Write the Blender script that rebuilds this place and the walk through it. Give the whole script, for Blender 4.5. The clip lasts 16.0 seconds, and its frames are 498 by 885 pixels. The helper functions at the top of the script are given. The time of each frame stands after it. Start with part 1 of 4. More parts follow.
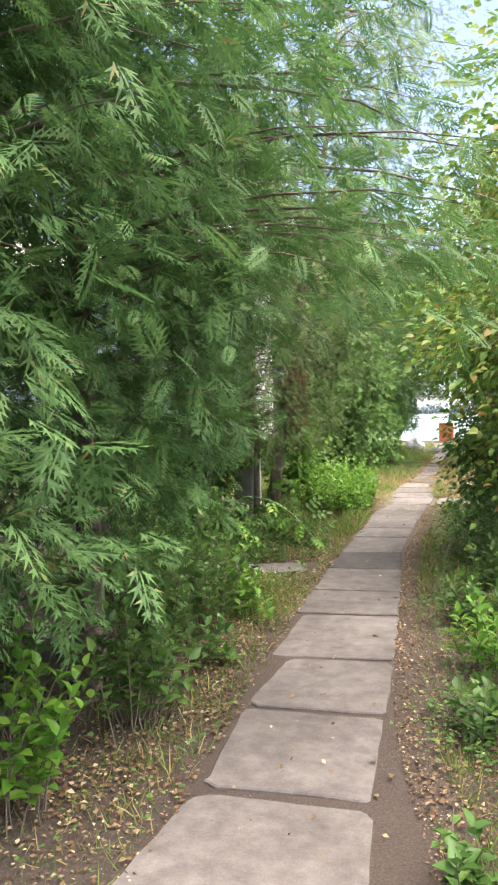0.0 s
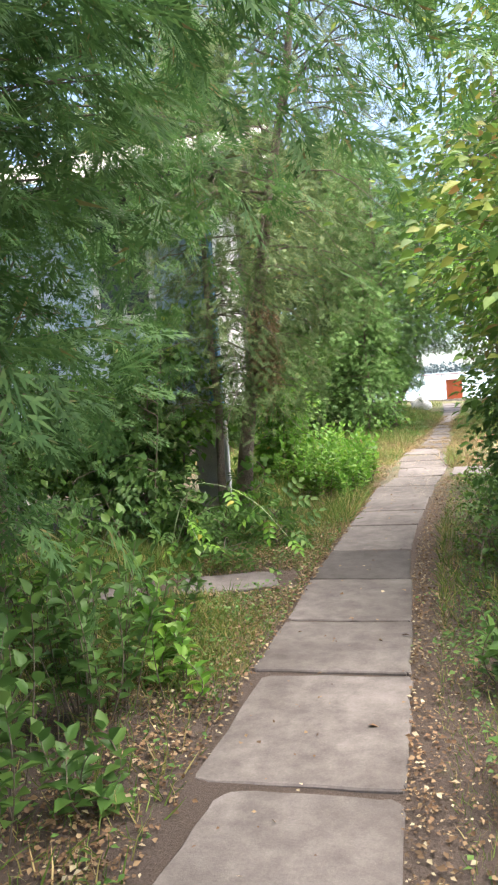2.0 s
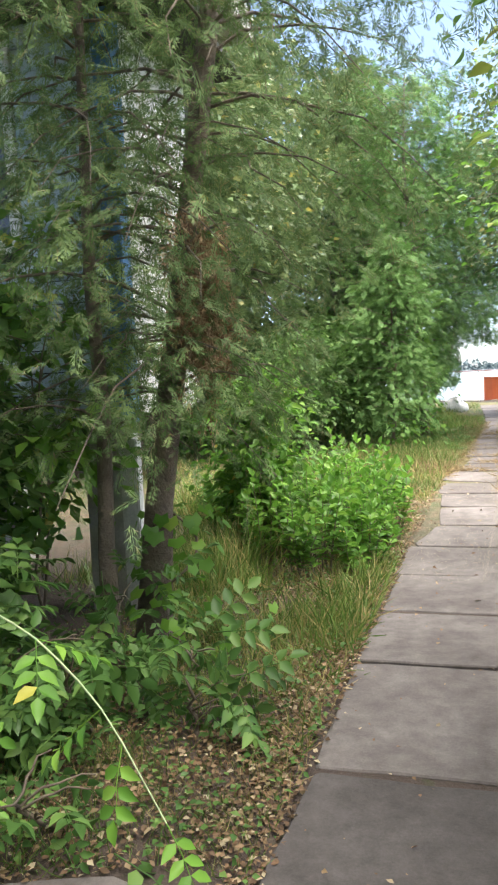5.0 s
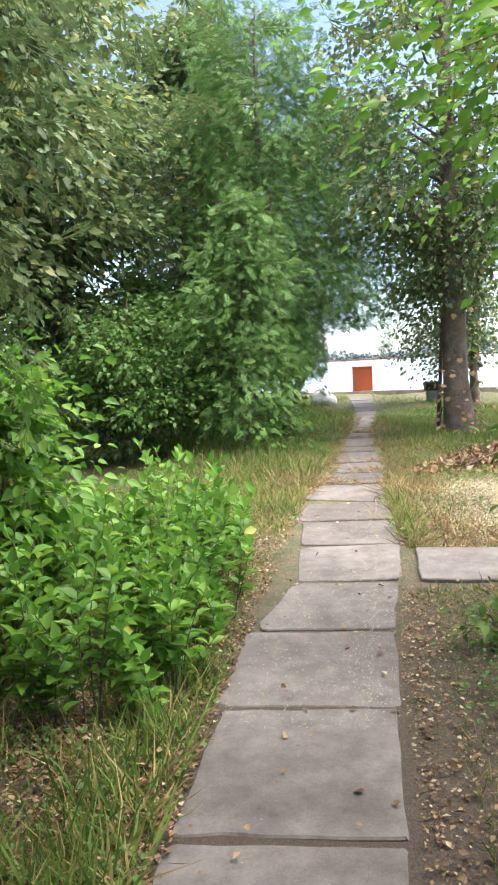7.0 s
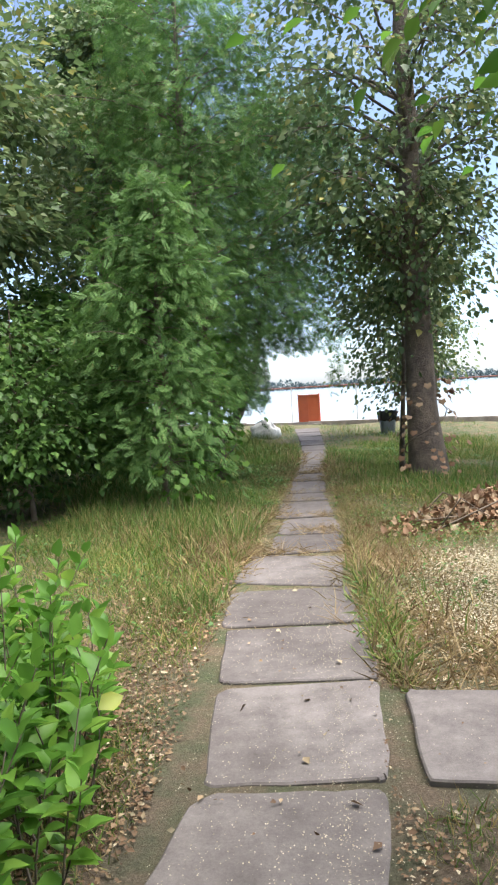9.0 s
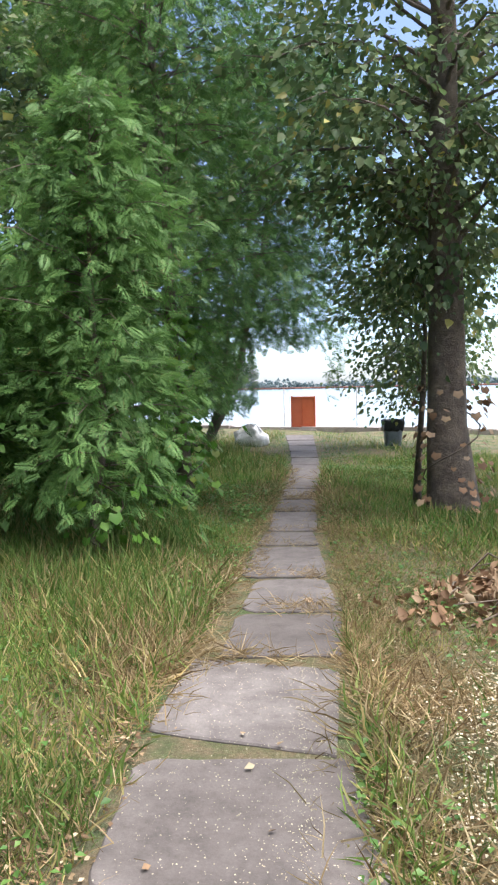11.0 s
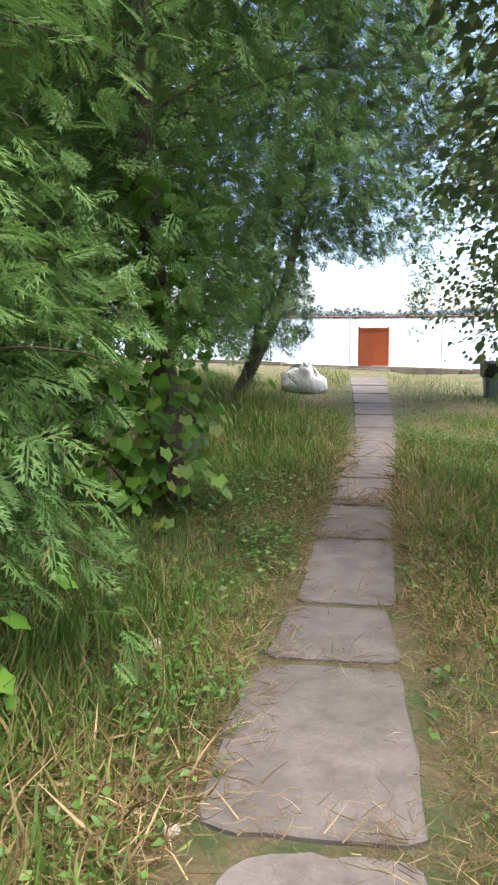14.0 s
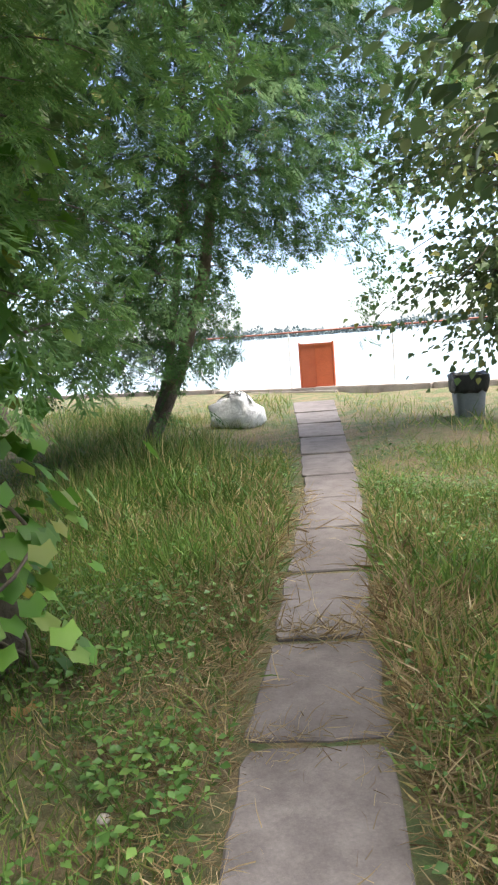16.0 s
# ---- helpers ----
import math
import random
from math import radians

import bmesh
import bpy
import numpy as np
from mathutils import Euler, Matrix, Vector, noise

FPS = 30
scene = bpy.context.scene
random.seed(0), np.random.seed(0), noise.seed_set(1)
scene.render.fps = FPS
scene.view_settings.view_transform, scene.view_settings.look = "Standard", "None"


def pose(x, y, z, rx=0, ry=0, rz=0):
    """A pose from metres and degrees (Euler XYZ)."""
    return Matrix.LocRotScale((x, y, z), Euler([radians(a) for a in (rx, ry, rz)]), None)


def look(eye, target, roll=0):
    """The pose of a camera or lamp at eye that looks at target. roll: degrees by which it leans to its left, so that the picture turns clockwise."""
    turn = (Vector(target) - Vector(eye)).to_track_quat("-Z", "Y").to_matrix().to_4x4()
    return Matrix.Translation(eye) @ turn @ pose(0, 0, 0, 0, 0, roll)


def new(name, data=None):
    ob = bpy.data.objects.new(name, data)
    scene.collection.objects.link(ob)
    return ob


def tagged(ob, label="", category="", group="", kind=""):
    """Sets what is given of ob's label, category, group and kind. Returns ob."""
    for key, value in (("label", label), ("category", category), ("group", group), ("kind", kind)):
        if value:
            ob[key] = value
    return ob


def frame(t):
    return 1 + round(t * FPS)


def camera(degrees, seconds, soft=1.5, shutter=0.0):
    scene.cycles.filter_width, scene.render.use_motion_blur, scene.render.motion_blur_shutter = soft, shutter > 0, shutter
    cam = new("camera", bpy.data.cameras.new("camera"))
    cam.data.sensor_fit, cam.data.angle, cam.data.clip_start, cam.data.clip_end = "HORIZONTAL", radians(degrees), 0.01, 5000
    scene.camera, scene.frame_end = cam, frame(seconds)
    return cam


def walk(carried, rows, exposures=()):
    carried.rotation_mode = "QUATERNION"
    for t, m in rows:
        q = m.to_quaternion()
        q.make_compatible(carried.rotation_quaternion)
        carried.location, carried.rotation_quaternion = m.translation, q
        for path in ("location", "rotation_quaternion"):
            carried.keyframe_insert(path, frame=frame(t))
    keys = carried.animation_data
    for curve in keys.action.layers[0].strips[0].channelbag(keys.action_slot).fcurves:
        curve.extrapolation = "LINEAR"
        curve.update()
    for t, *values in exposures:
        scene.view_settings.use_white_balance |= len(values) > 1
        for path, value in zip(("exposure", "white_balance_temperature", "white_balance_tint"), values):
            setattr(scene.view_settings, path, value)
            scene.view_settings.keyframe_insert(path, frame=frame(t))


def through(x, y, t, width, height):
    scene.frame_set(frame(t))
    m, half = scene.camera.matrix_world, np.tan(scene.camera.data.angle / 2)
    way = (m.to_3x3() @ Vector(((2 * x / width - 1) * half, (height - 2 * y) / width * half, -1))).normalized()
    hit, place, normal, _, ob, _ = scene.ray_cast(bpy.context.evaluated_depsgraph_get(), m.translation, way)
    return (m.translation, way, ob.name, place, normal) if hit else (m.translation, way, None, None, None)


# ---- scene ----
cam = camera(36.0, 16.0, soft=2.2)
PATH = [
    (0, (0.0, 0.0, 1.712), (-0.54, 2.089, 1.636), -1.7),
    (0.5, (-0.04, 0.627, 1.674), (-0.563, 2.712, 1.464), -3.2),
    (1, (-0.116, 1.302, 1.663), (-0.647, 3.382, 1.432), -3.1),
    (1.5, (-0.089, 1.88, 1.653), (-0.573, 3.978, 1.475), -3.4),
    (2, (-0.142, 2.428, 1.598), (-0.699, 4.509, 1.431), -4.2),
    (2.5, (-0.217, 3.065, 1.603), (-0.979, 5.082, 1.481), -3.7),
    (3, (-0.367, 3.713, 1.593), (-1.242, 5.686, 1.494), -2.2),
    (3.5, (-0.504, 4.44, 1.587), (-1.355, 6.423, 1.494), -2.2),
    (4, (-0.531, 5.081, 1.539), (-1.296, 7.099, 1.459), -1.7),
    (4.5, (-0.616, 5.81, 1.542), (-1.303, 7.855, 1.433), -2.1),
    (5, (-0.642, 6.505, 1.536), (-1.251, 8.569, 1.352), -2.7),
    (5.2, (-0.671, 6.765, 1.497), (-1.245, 8.837, 1.284), -2.8),
    (7.3, (-0.643, 9.463, 1.444), (-0.882, 11.598, 1.214), -2.8),
    (7.5, (-0.652, 9.665, 1.432), (-0.88, 11.797, 1.179), -2.6),
    (8, (-0.666, 10.204, 1.446), (-0.859, 12.34, 1.193), -3.0),
    (8.5, (-0.621, 10.785, 1.448), (-0.798, 12.928, 1.254), -3.6),
    (9, (-0.605, 11.372, 1.425), (-0.718, 13.524, 1.275), -3.5),
    (9.2, (-0.592, 11.6, 1.409), (-0.676, 13.754, 1.263), -3.5),
    (11.3, (-0.468, 14.011, 1.445), (-0.572, 16.162, 1.282), -1.1),
    (11.5, (-0.463, 14.235, 1.432), (-0.595, 16.383, 1.237), -1.6),
    (12, (-0.488, 14.792, 1.423), (-0.776, 16.911, 1.119), -2.2),
    (12.5, (-0.523, 15.379, 1.407), (-0.842, 17.479, 1.015), -2.1),
    (13, (-0.473, 15.951, 1.41), (-0.776, 18.05, 1.002), -1.5),
    (13.5, (-0.462, 16.529, 1.401), (-0.744, 18.63, 0.995), -1.1),
    (14, (-0.407, 17.125, 1.415), (-0.693, 19.236, 1.063), -0.4),
    (14.5, (-0.42, 17.673, 1.386), (-0.721, 19.795, 1.12), -0.6),
    (15, (-0.38, 18.237, 1.382), (-0.671, 20.364, 1.151), -2.5),
    (15.5, (-0.378, 18.675, 1.377), (-0.625, 20.806, 1.136), -3.4),
    (16, (-0.372, 19.199, 1.366), (-0.518, 21.333, 1.072), -4.5),
]
walk(cam, [(t, look(e, a, r)) for t, e, a, r in PATH],
     exposures=[(0, 3.7, 7300, 14), (2.0, 3.7, 7100, 13), (3.2, 3.7, 7000, 11), (4.2, 3.65, 7100, 10), (5.0, 3.6, 6950, 10), (7.5, 3.3, 6800, 10), (9.0, 2.98, 6600, 11), (12.0, 3.0, 6400, 12), (14.0, 3.2, 6900, 12), (16.0, 3.4, 6900, 12)])

# ---- sky and light: bright overcast summer day ----
world = bpy.data.worlds.new("sky")
scene.world = world
world.use_nodes = True
wn = world.node_tree
sky = wn.nodes.new("ShaderNodeTexSky")
sky.sky_type = "NISHITA"
sky.sun_disc = False
sky.sun_elevation, sky.sun_rotation = radians(68), radians(100)
sky.air_density, sky.dust_density, sky.ozone_density = 0.55, 1.4, 0.6
wn.links.new(sky.outputs[0], wn.nodes["Background"].inputs[0])
wn.nodes["Background"].inputs[1].default_value = 0.055
sun_data = bpy.data.lights.new("sun", "SUN")
sun_data.energy, sun_data.angle, sun_data.color = 1.5, radians(75), (1.0, 0.97, 0.93)
sun = new("sun", sun_data)
sun.rotation_euler = (radians(22), 0, radians(80))


# ---- materials ----
def nodes(name):
    m = bpy.data.materials.new(name)
    m.use_nodes = True
    return m, m.node_tree, m.node_tree.nodes["Principled BSDF"]


def ramp(nt, fac, stops):
    r = nt.nodes.new("ShaderNodeValToRGB")
    e = r.color_ramp.elements
    while len(e) < len(stops):
        e.new(0.5)
    for el, (p, c) in zip(e, stops):
        el.position, el.color = p, (*c, 1)
    nt.links.new(fac, r.inputs[0])
    return r.outputs[0]


def noise_tex(nt, scale, detail=4, rough=0.6, coord="Object"):
    c = nt.nodes.new("ShaderNodeTexCoord")
    n = nt.nodes.new("ShaderNodeTexNoise")
    n.inputs["Scale"].default_value, n.inputs["Detail"].default_value, n.inputs["Roughness"].default_value = scale, detail, rough
    nt.links.new(c.outputs[coord], n.inputs["Vector"])
    return n.outputs["Fac"]


def mixed(nt, fac, a, b, mode="MIX"):
    m = nt.nodes.new("ShaderNodeMix")
    m.data_type, m.blend_type = "RGBA", mode
    for sock, v in ((m.inputs[0], fac), (m.inputs[6], a), (m.inputs[7], b)):
        if isinstance(v, (int, float)):
            sock.default_value = v
        elif isinstance(v, tuple):
            sock.default_value = (*v, 1)
        else:
            nt.links.new(v, sock)
    return m.outputs[2]


def bumped(nt, bsdf, height, strength=0.4, dist=0.02):
    b = nt.nodes.new("ShaderNodeBump")
    b.inputs["Strength"].default_value, b.inputs["Distance"].default_value = strength, dist
    nt.links.new(height, b.inputs["Height"])
    nt.links.new(b.outputs[0], bsdf.inputs["Normal"])


def leaf_mat(name, stops, gloss=0.55, through=0.35, patch=1.2):
    """Leaf tissue: colour varies leaf by leaf and in larger drifts, and light shines through it."""
    m, nt, b = nodes(name)
    g = nt.nodes.new("ShaderNodeNewGeometry")
    col = ramp(nt, g.outputs["Random Per Island"], stops)
    drift = ramp(nt, noise_tex(nt, patch, 3), [(0.3, (0.62, 0.66, 0.6)), (0.7, (1.25, 1.2, 1.1))])
    col = mixed(nt, 1.0, col, drift, "MULTIPLY")
    nt.links.new(col, b.inputs["Base Color"])
    b.inputs["Roughness"].default_value = gloss
    b.inputs["Specular IOR Level"].default_value = 0.3
    t = nt.nodes.new("ShaderNodeBsdfTranslucent")
    nt.links.new(col, t.inputs[0])
    mx = nt.nodes.new("ShaderNodeMixShader")
    mx.inputs[0].default_value = through
    nt.links.new(b.outputs[0], mx.inputs[1])
    nt.links.new(t.outputs[0], mx.inputs[2])
    nt.links.new(mx.outputs[0], nt.nodes["Material Output"].inputs[0])
    return m


def plain_mat(name, a, b2, scale=8.0, rough=0.8, metal=0.0, bump=0.3, dist=0.01, spread=(0.3, 0.7), fine=60.0):
    m, nt, b = nodes(name)
    big, small = noise_tex(nt, scale), noise_tex(nt, fine, 6, 0.7)
    col = ramp(nt, big, [(spread[0], a), (spread[1], b2)])
    col = mixed(nt, 0.55, col, ramp(nt, small, [(0.25, (0.55, 0.55, 0.55)), (0.75, (1.35, 1.35, 1.35))]), "MULTIPLY")
    nt.links.new(col, b.inputs["Base Color"])
    b.inputs["Roughness"].default_value, b.inputs["Metallic"].default_value = rough, metal
    if bump:
        bumped(nt, b, small, bump, dist)
    return m


THUJA = leaf_mat("thuja_leaf", [(0.0, (0.06, 0.145, 0.05)), (0.6, (0.09, 0.195, 0.065)), (0.975, (0.125, 0.235, 0.08)), (1.0, (0.25, 0.17, 0.08))], 0.6, 0.38, 3.0)
YOUNG = leaf_mat("young_thuja_leaf", [(0.0, (0.095, 0.205, 0.06)), (0.6, (0.14, 0.275, 0.085)), (0.975, (0.19, 0.32, 0.105)), (1.0, (0.25, 0.18, 0.08))], 0.6, 0.38, 3.0)
JUNIPER = leaf_mat("juniper_leaf", [(0.0, (0.11, 0.185, 0.075)), (0.6, (0.155, 0.24, 0.095)), (0.9, (0.205, 0.285, 0.12)), (1.0, (0.32, 0.25, 0.15))], 0.65, 0.38, 3.0)
FRESH = leaf_mat("fresh_leaf", [(0.0, (0.085, 0.22, 0.035)), (0.6, (0.155, 0.335, 0.052)), (0.96, (0.235, 0.42, 0.075)), (1.0, (0.45, 0.38, 0.08))], 0.42, 0.4)
SHADE = leaf_mat("shade_leaf", [(0.0, (0.065, 0.145, 0.04)), (0.6, (0.105, 0.22, 0.06)), (1.0, (0.17, 0.29, 0.08))], 0.4, 0.38)
POPLAR = leaf_mat("poplar_leaf", [(0.0, (0.095, 0.155, 0.07)), (0.6, (0.15, 0.225, 0.10)), (0.93, (0.24, 0.29, 0.14)), (1.0, (0.38, 0.34, 0.09))], 0.36, 0.38)
YELLOW = leaf_mat("yellowing_leaf", [(0.0, (0.08, 0.175, 0.045)), (0.55, (0.15, 0.26, 0.055)), (0.92, (0.26, 0.30, 0.075)), (1.0, (0.32, 0.18, 0.08))], 0.45, 0.38)
GRASS = leaf_mat("grass_blade", [(0.0, (0.07, 0.135, 0.03)), (0.35, (0.13, 0.225, 0.05)), (0.65, (0.205, 0.295, 0.08)), (0.82, (0.33, 0.30, 0.12)), (1.0, (0.52, 0.40, 0.2))], 0.55, 0.35, 0.8)
HEAP = leaf_mat("withered_leaf", [(0.0, (0.17, 0.095, 0.06)), (0.5, (0.33, 0.195, 0.12)), (1.0, (0.55, 0.42, 0.3))], 0.7, 0.15)
LUSH = leaf_mat("lush_grass", [(0.0, (0.075, 0.16, 0.035)), (0.5, (0.13, 0.255, 0.055)), (0.92, (0.21, 0.33, 0.085)), (1.0, (0.45, 0.37, 0.18))], 0.5, 0.35, 0.8)
STRAW = leaf_mat("dry_grass", [(0.0, (0.13, 0.085, 0.045)), (0.45, (0.28, 0.205, 0.11)), (1.0, (0.48, 0.385, 0.24))], 0.7, 0.3)
LITTER = leaf_mat("fallen_leaf", [(0.0, (0.09, 0.055, 0.035)), (0.5, (0.19, 0.115, 0.07)), (0.85, (0.30, 0.21, 0.13)), (1.0, (0.48, 0.42, 0.31))], 0.7, 0.1)
CHAFF = leaf_mat("pale_chaff", [(0.0, (0.36, 0.31, 0.225)), (1.0, (0.60, 0.54, 0.43))], 0.7, 0.1)
BARK = plain_mat("bark", (0.09, 0.07, 0.055), (0.23, 0.18, 0.14), 6, 0.9, 0, 0.9, 0.03, fine=35)
TWIG = plain_mat("twig_bark", (0.10, 0.075, 0.055), (0.2, 0.16, 0.12), 10, 0.9, 0, 0.4)


# ---- mesh helpers ----
rng = np.random.default_rng(7)


def part(name, data, material, parent=None, label=""):
    """One mesh object, from a bmesh or a mesh, under a thing."""
    if isinstance(data, bmesh.types.BMesh):
        me = bpy.data.meshes.new(name)
        bmesh.ops.recalc_face_normals(data, faces=data.faces)
        data.to_mesh(me)
        data.free()
        data = me
    if material and not data.materials:
        data.materials.append(material)
    ob = new(name, data)
    ob.parent = parent
    if label:
        ob["label"] = label
    return ob


def thing(name, x, y, z, label, category, group="", kind=""):
    ob = new(name)
    ob.location = (x, y, z)
    ob.empty_display_size = 0.2
    return tagged(ob, label, category, group, kind)


def mesh_of(name, verts, quads, smooth=False):
    """A mesh from arrays; a quad whose last two corners are alike becomes a triangle."""
    verts, quads = np.asarray(verts, np.float32), np.asarray(quads, np.int32)
    me = bpy.data.meshes.new(name)
    me.vertices.add(len(verts))
    me.vertices.foreach_set("co", verts.ravel())
    total = np.where(quads[:, 2] == quads[:, 3], 3, 4)
    keep = np.ones(quads.shape, bool)
    keep[:, 3] = total == 4
    loops = quads[keep]
    me.loops.add(len(loops))
    me.loops.foreach_set("vertex_index", loops)
    me.polygons.add(len(quads))
    me.polygons.foreach_set("loop_start", np.concatenate(([0], np.cumsum(total)[:-1])).astype(np.int32))
    if smooth:
        me.polygons.foreach_set("use_smooth", np.ones(len(quads), bool))
    me.update(calc_edges=True)
    return me


def frames_of(d, up):
    """Turns with x along d and z near up, for many pieces at once."""
    x = d / np.linalg.norm(d, axis=1, keepdims=True)
    y = np.cross(up, x)
    y /= np.linalg.norm(y, axis=1, keepdims=True) + 1e-9
    return np.stack((x, y, np.cross(x, y)), axis=2)


def strew(template, pos, turn, size):
    """Many copies of one small template, joined: verts and quads."""
    tv, tq = template
    size = np.asarray(size, float)
    size = size[:, None] if size.ndim == 1 else size
    v = np.einsum("nij,kj->nki", turn, tv) * size[:, None, :1] + pos[:, None, :]
    q = tq[None] + (np.arange(len(pos)) * len(tv))[:, None, None]
    return v.reshape(-1, 3), q.reshape(-1, 4)


def join(*pieces):
    vs, qs, n = [], [], 0
    for v, q in pieces:
        vs.append(np.asarray(v, float)), qs.append(np.asarray(q) + n)
        n += len(v)
    return np.concatenate(vs), np.concatenate(qs)


def tube(points, radii, sides=6):
    """A tapered tube along points."""
    p = np.asarray(points, float)
    d = np.gradient(p, axis=0)
    side = np.cross(d, (0.31, 0.17, 0.93))
    side += np.cross(d, (0.9, 0.1, 0.05)) * (np.linalg.norm(side, axis=1, keepdims=True) < 1e-3)
    side /= np.linalg.norm(side, axis=1, keepdims=True)
    other = np.cross(d, side)
    other /= np.linalg.norm(other, axis=1, keepdims=True)
    a = np.arange(sides) * 2 * np.pi / sides
    ring = side[:, None] * np.cos(a)[None, :, None] + other[:, None] * np.sin(a)[None, :, None]
    v = (p[:, None] + ring * np.asarray(radii, float)[:, None, None]).reshape(-1, 3)
    i, k = np.meshgrid(np.arange(len(p) - 1), np.arange(sides), indexing="ij")
    i, k = i.ravel(), k.ravel()
    k2 = (k + 1) % sides
    q = np.stack((i * sides + k, i * sides + k2, (i + 1) * sides + k2, (i + 1) * sides + k), 1)
    return v, q


def spray_template(pairs, sub, wide=1.0, slim=1.0):
    """A flat lacy fan of scale-leaf twigs, 1 long, as arborvitae bears them: tapering twigs with smaller twigs on both sides."""
    v, q = [], []

    def twig(a, b, w):
        a, b = np.array(a), np.array(b)
        n = np.array((-(b - a)[1], (b - a)[0], 0))
        n *= w * wide / np.linalg.norm(n)
        k = len(v)
        v.extend((a + (b - a) * 0.1 - n, a + (b - a) * 0.3 + n, b))
        q.append((k, k + 1, k + 2, k + 2))

    twig((0, 0, 0), (1, 0, -0.2), 0.014)
    for i in range(pairs):
        s = 0.08 + 0.86 * i / pairs
        ln = 0.58 * (1 - s) ** 0.7 * (0.5 + 0.5 * min(1, s * 3.5)) + 0.07
        for sgn in (-1, 1):
            s2 = s + (0.05 if sgn > 0 else 0)
            a = np.array((s2, 0, -0.2 * s2 * s2))
            tip = a + ln * np.array((0.78, sgn * 0.62 * slim, -0.22))
            twig(a, tip, 0.024)
            for j in range(sub):
                u = 0.3 + 0.6 * j / sub
                m = a + (tip - a) * u
                for s3 in (-1, 1):
                    ang = (sgn * 0.67 + s3 * 0.6) * (0.5 + 0.5 * slim)
                    twig(m, m + 0.5 * ln * (1.1 - u * 0.75) * np.array((math.cos(ang), math.sin(ang), -0.18)), 0.022)
    return np.array(v, float), np.array(q)


def leaf_template(width=0.3, tip=0.62, fold=0.12):
    """A broad leaf, 1 long, folded along its midrib."""
    v = np.array([(0, 0, 0), (tip * 0.5, width, fold), (tip, width * 0.8, fold), (1, 0, -0.1), (tip, -width * 0.8, fold), (tip * 0.5, -width, fold), (tip * 0.6, 0, 0)])
    return v, np.array([(0, 6, 1, 1), (1, 6, 3, 2), (0, 5, 6, 6), (5, 4, 3, 6)])


def kite_template(width=0.3):
    v = np.array([(0, 0, 0), (0.42, width, 0.1), (1, 0, -0.08), (0.42, -width, 0.1)])
    return v, np.array([(0, 2, 1, 1), (0, 3, 2, 2)])


def lobed_template():
    """A vine or maple leaf with five points."""
    a = np.array([180, 128, 105, 62, 38, 0, -38, -62, -105, -128]) * math.pi / 180
    r = np.array([0.1, 0.5, 0.44, 0.6, 0.5, 0.68, 0.5, 0.6, 0.44, 0.5])
    v = [(0.36, 0, 0.03)] + [(0.36 + rr * math.cos(t), rr * math.sin(t), -0.10 * rr) for t, rr in zip(a, r)]
    return np.array(v), np.array([(0, 1 + i, 1 + (i + 1) % 10, 1 + (i + 1) % 10) for i in range(10)])


def compound_template():
    """A feathered leaf of seven leaflets."""
    v, q = tube([(0, 0, 0), (0.5, 0, 0.03), (0.95, 0, -0.08)], [0.012, 0.009, 0.006], 3)
    pieces = [(v, q)]
    lt = leaf_template(0.26)
    for s, side in ((0.3, 1), (0.3, -1), (0.55, 1), (0.55, -1), (0.78, 1), (0.78, -1), (0.93, 0)):
        d = np.array([(0.45 + 0.6 * (side == 0), side * 0.85, -0.25)])
        pieces.append(strew(lt, np.array([(s, 0, 0)]), frames_of(d, np.array([(0, 0, 1.0)])), [0.34]))
    return join(*pieces)


SPRAY, SPRAY_FINE, WISP = spray_template(4, 1, 1.35), spray_template(7, 1, 1.0, 0.9), spray_template(4, 1, 0.85, 0.55)
LEAF, SLIM, ROUND, KITE, LOBED, COMPOUND = leaf_template(0.3), leaf_template(0.17), leaf_template(0.42, 0.55), kite_template(0.34), lobed_template(), compound_template()
BLADE = (np.array([(0, -0.018, 0), (0, 0.018, 0), (0.5, 0.014, 0.06), (0.5, -0.014, 0.06), (1, 0, -0.08)]), np.array([(0, 1, 2, 3), (3, 2, 4, 4)]))


def ground_z(x, y):
    """The ground rises gently towards the river bank, then falls to the water."""
    y = np.asarray(y, float)
    z = np.clip(0.02 * (y - 12.5), 0, 0.40)
    past = y + 0.52 * np.asarray(x, float) - 32.6
    return np.where(past > 0, np.maximum(0.40 - 0.7 * past, -2.6), z)


def way_x(y):
    """The middle of the walked line."""
    return np.interp(y, [0, 2, 4, 6, 10, 12, 14, 20], [0, -0.1, -0.43, -0.62, -0.66, -0.6, -0.47, -0.37])


def slab_x(y):
    """The middle and half-width of the slabs."""
    ys = [-3, 0, 3, 6, 9, 13, 17, 19, 21, 23, 26, 30]
    return (np.interp(y, ys, [-0.3, -0.58, -0.75, -0.83, -0.9, -0.8, -0.62, -0.47, -0.4, -0.27, -0.16, -0.15]),
            np.interp(y, ys, [0.5, 0.48, 0.40, 0.43, 0.37, 0.39, 0.37, 0.29, 0.22, 0.2, 0.22, 0.29]))


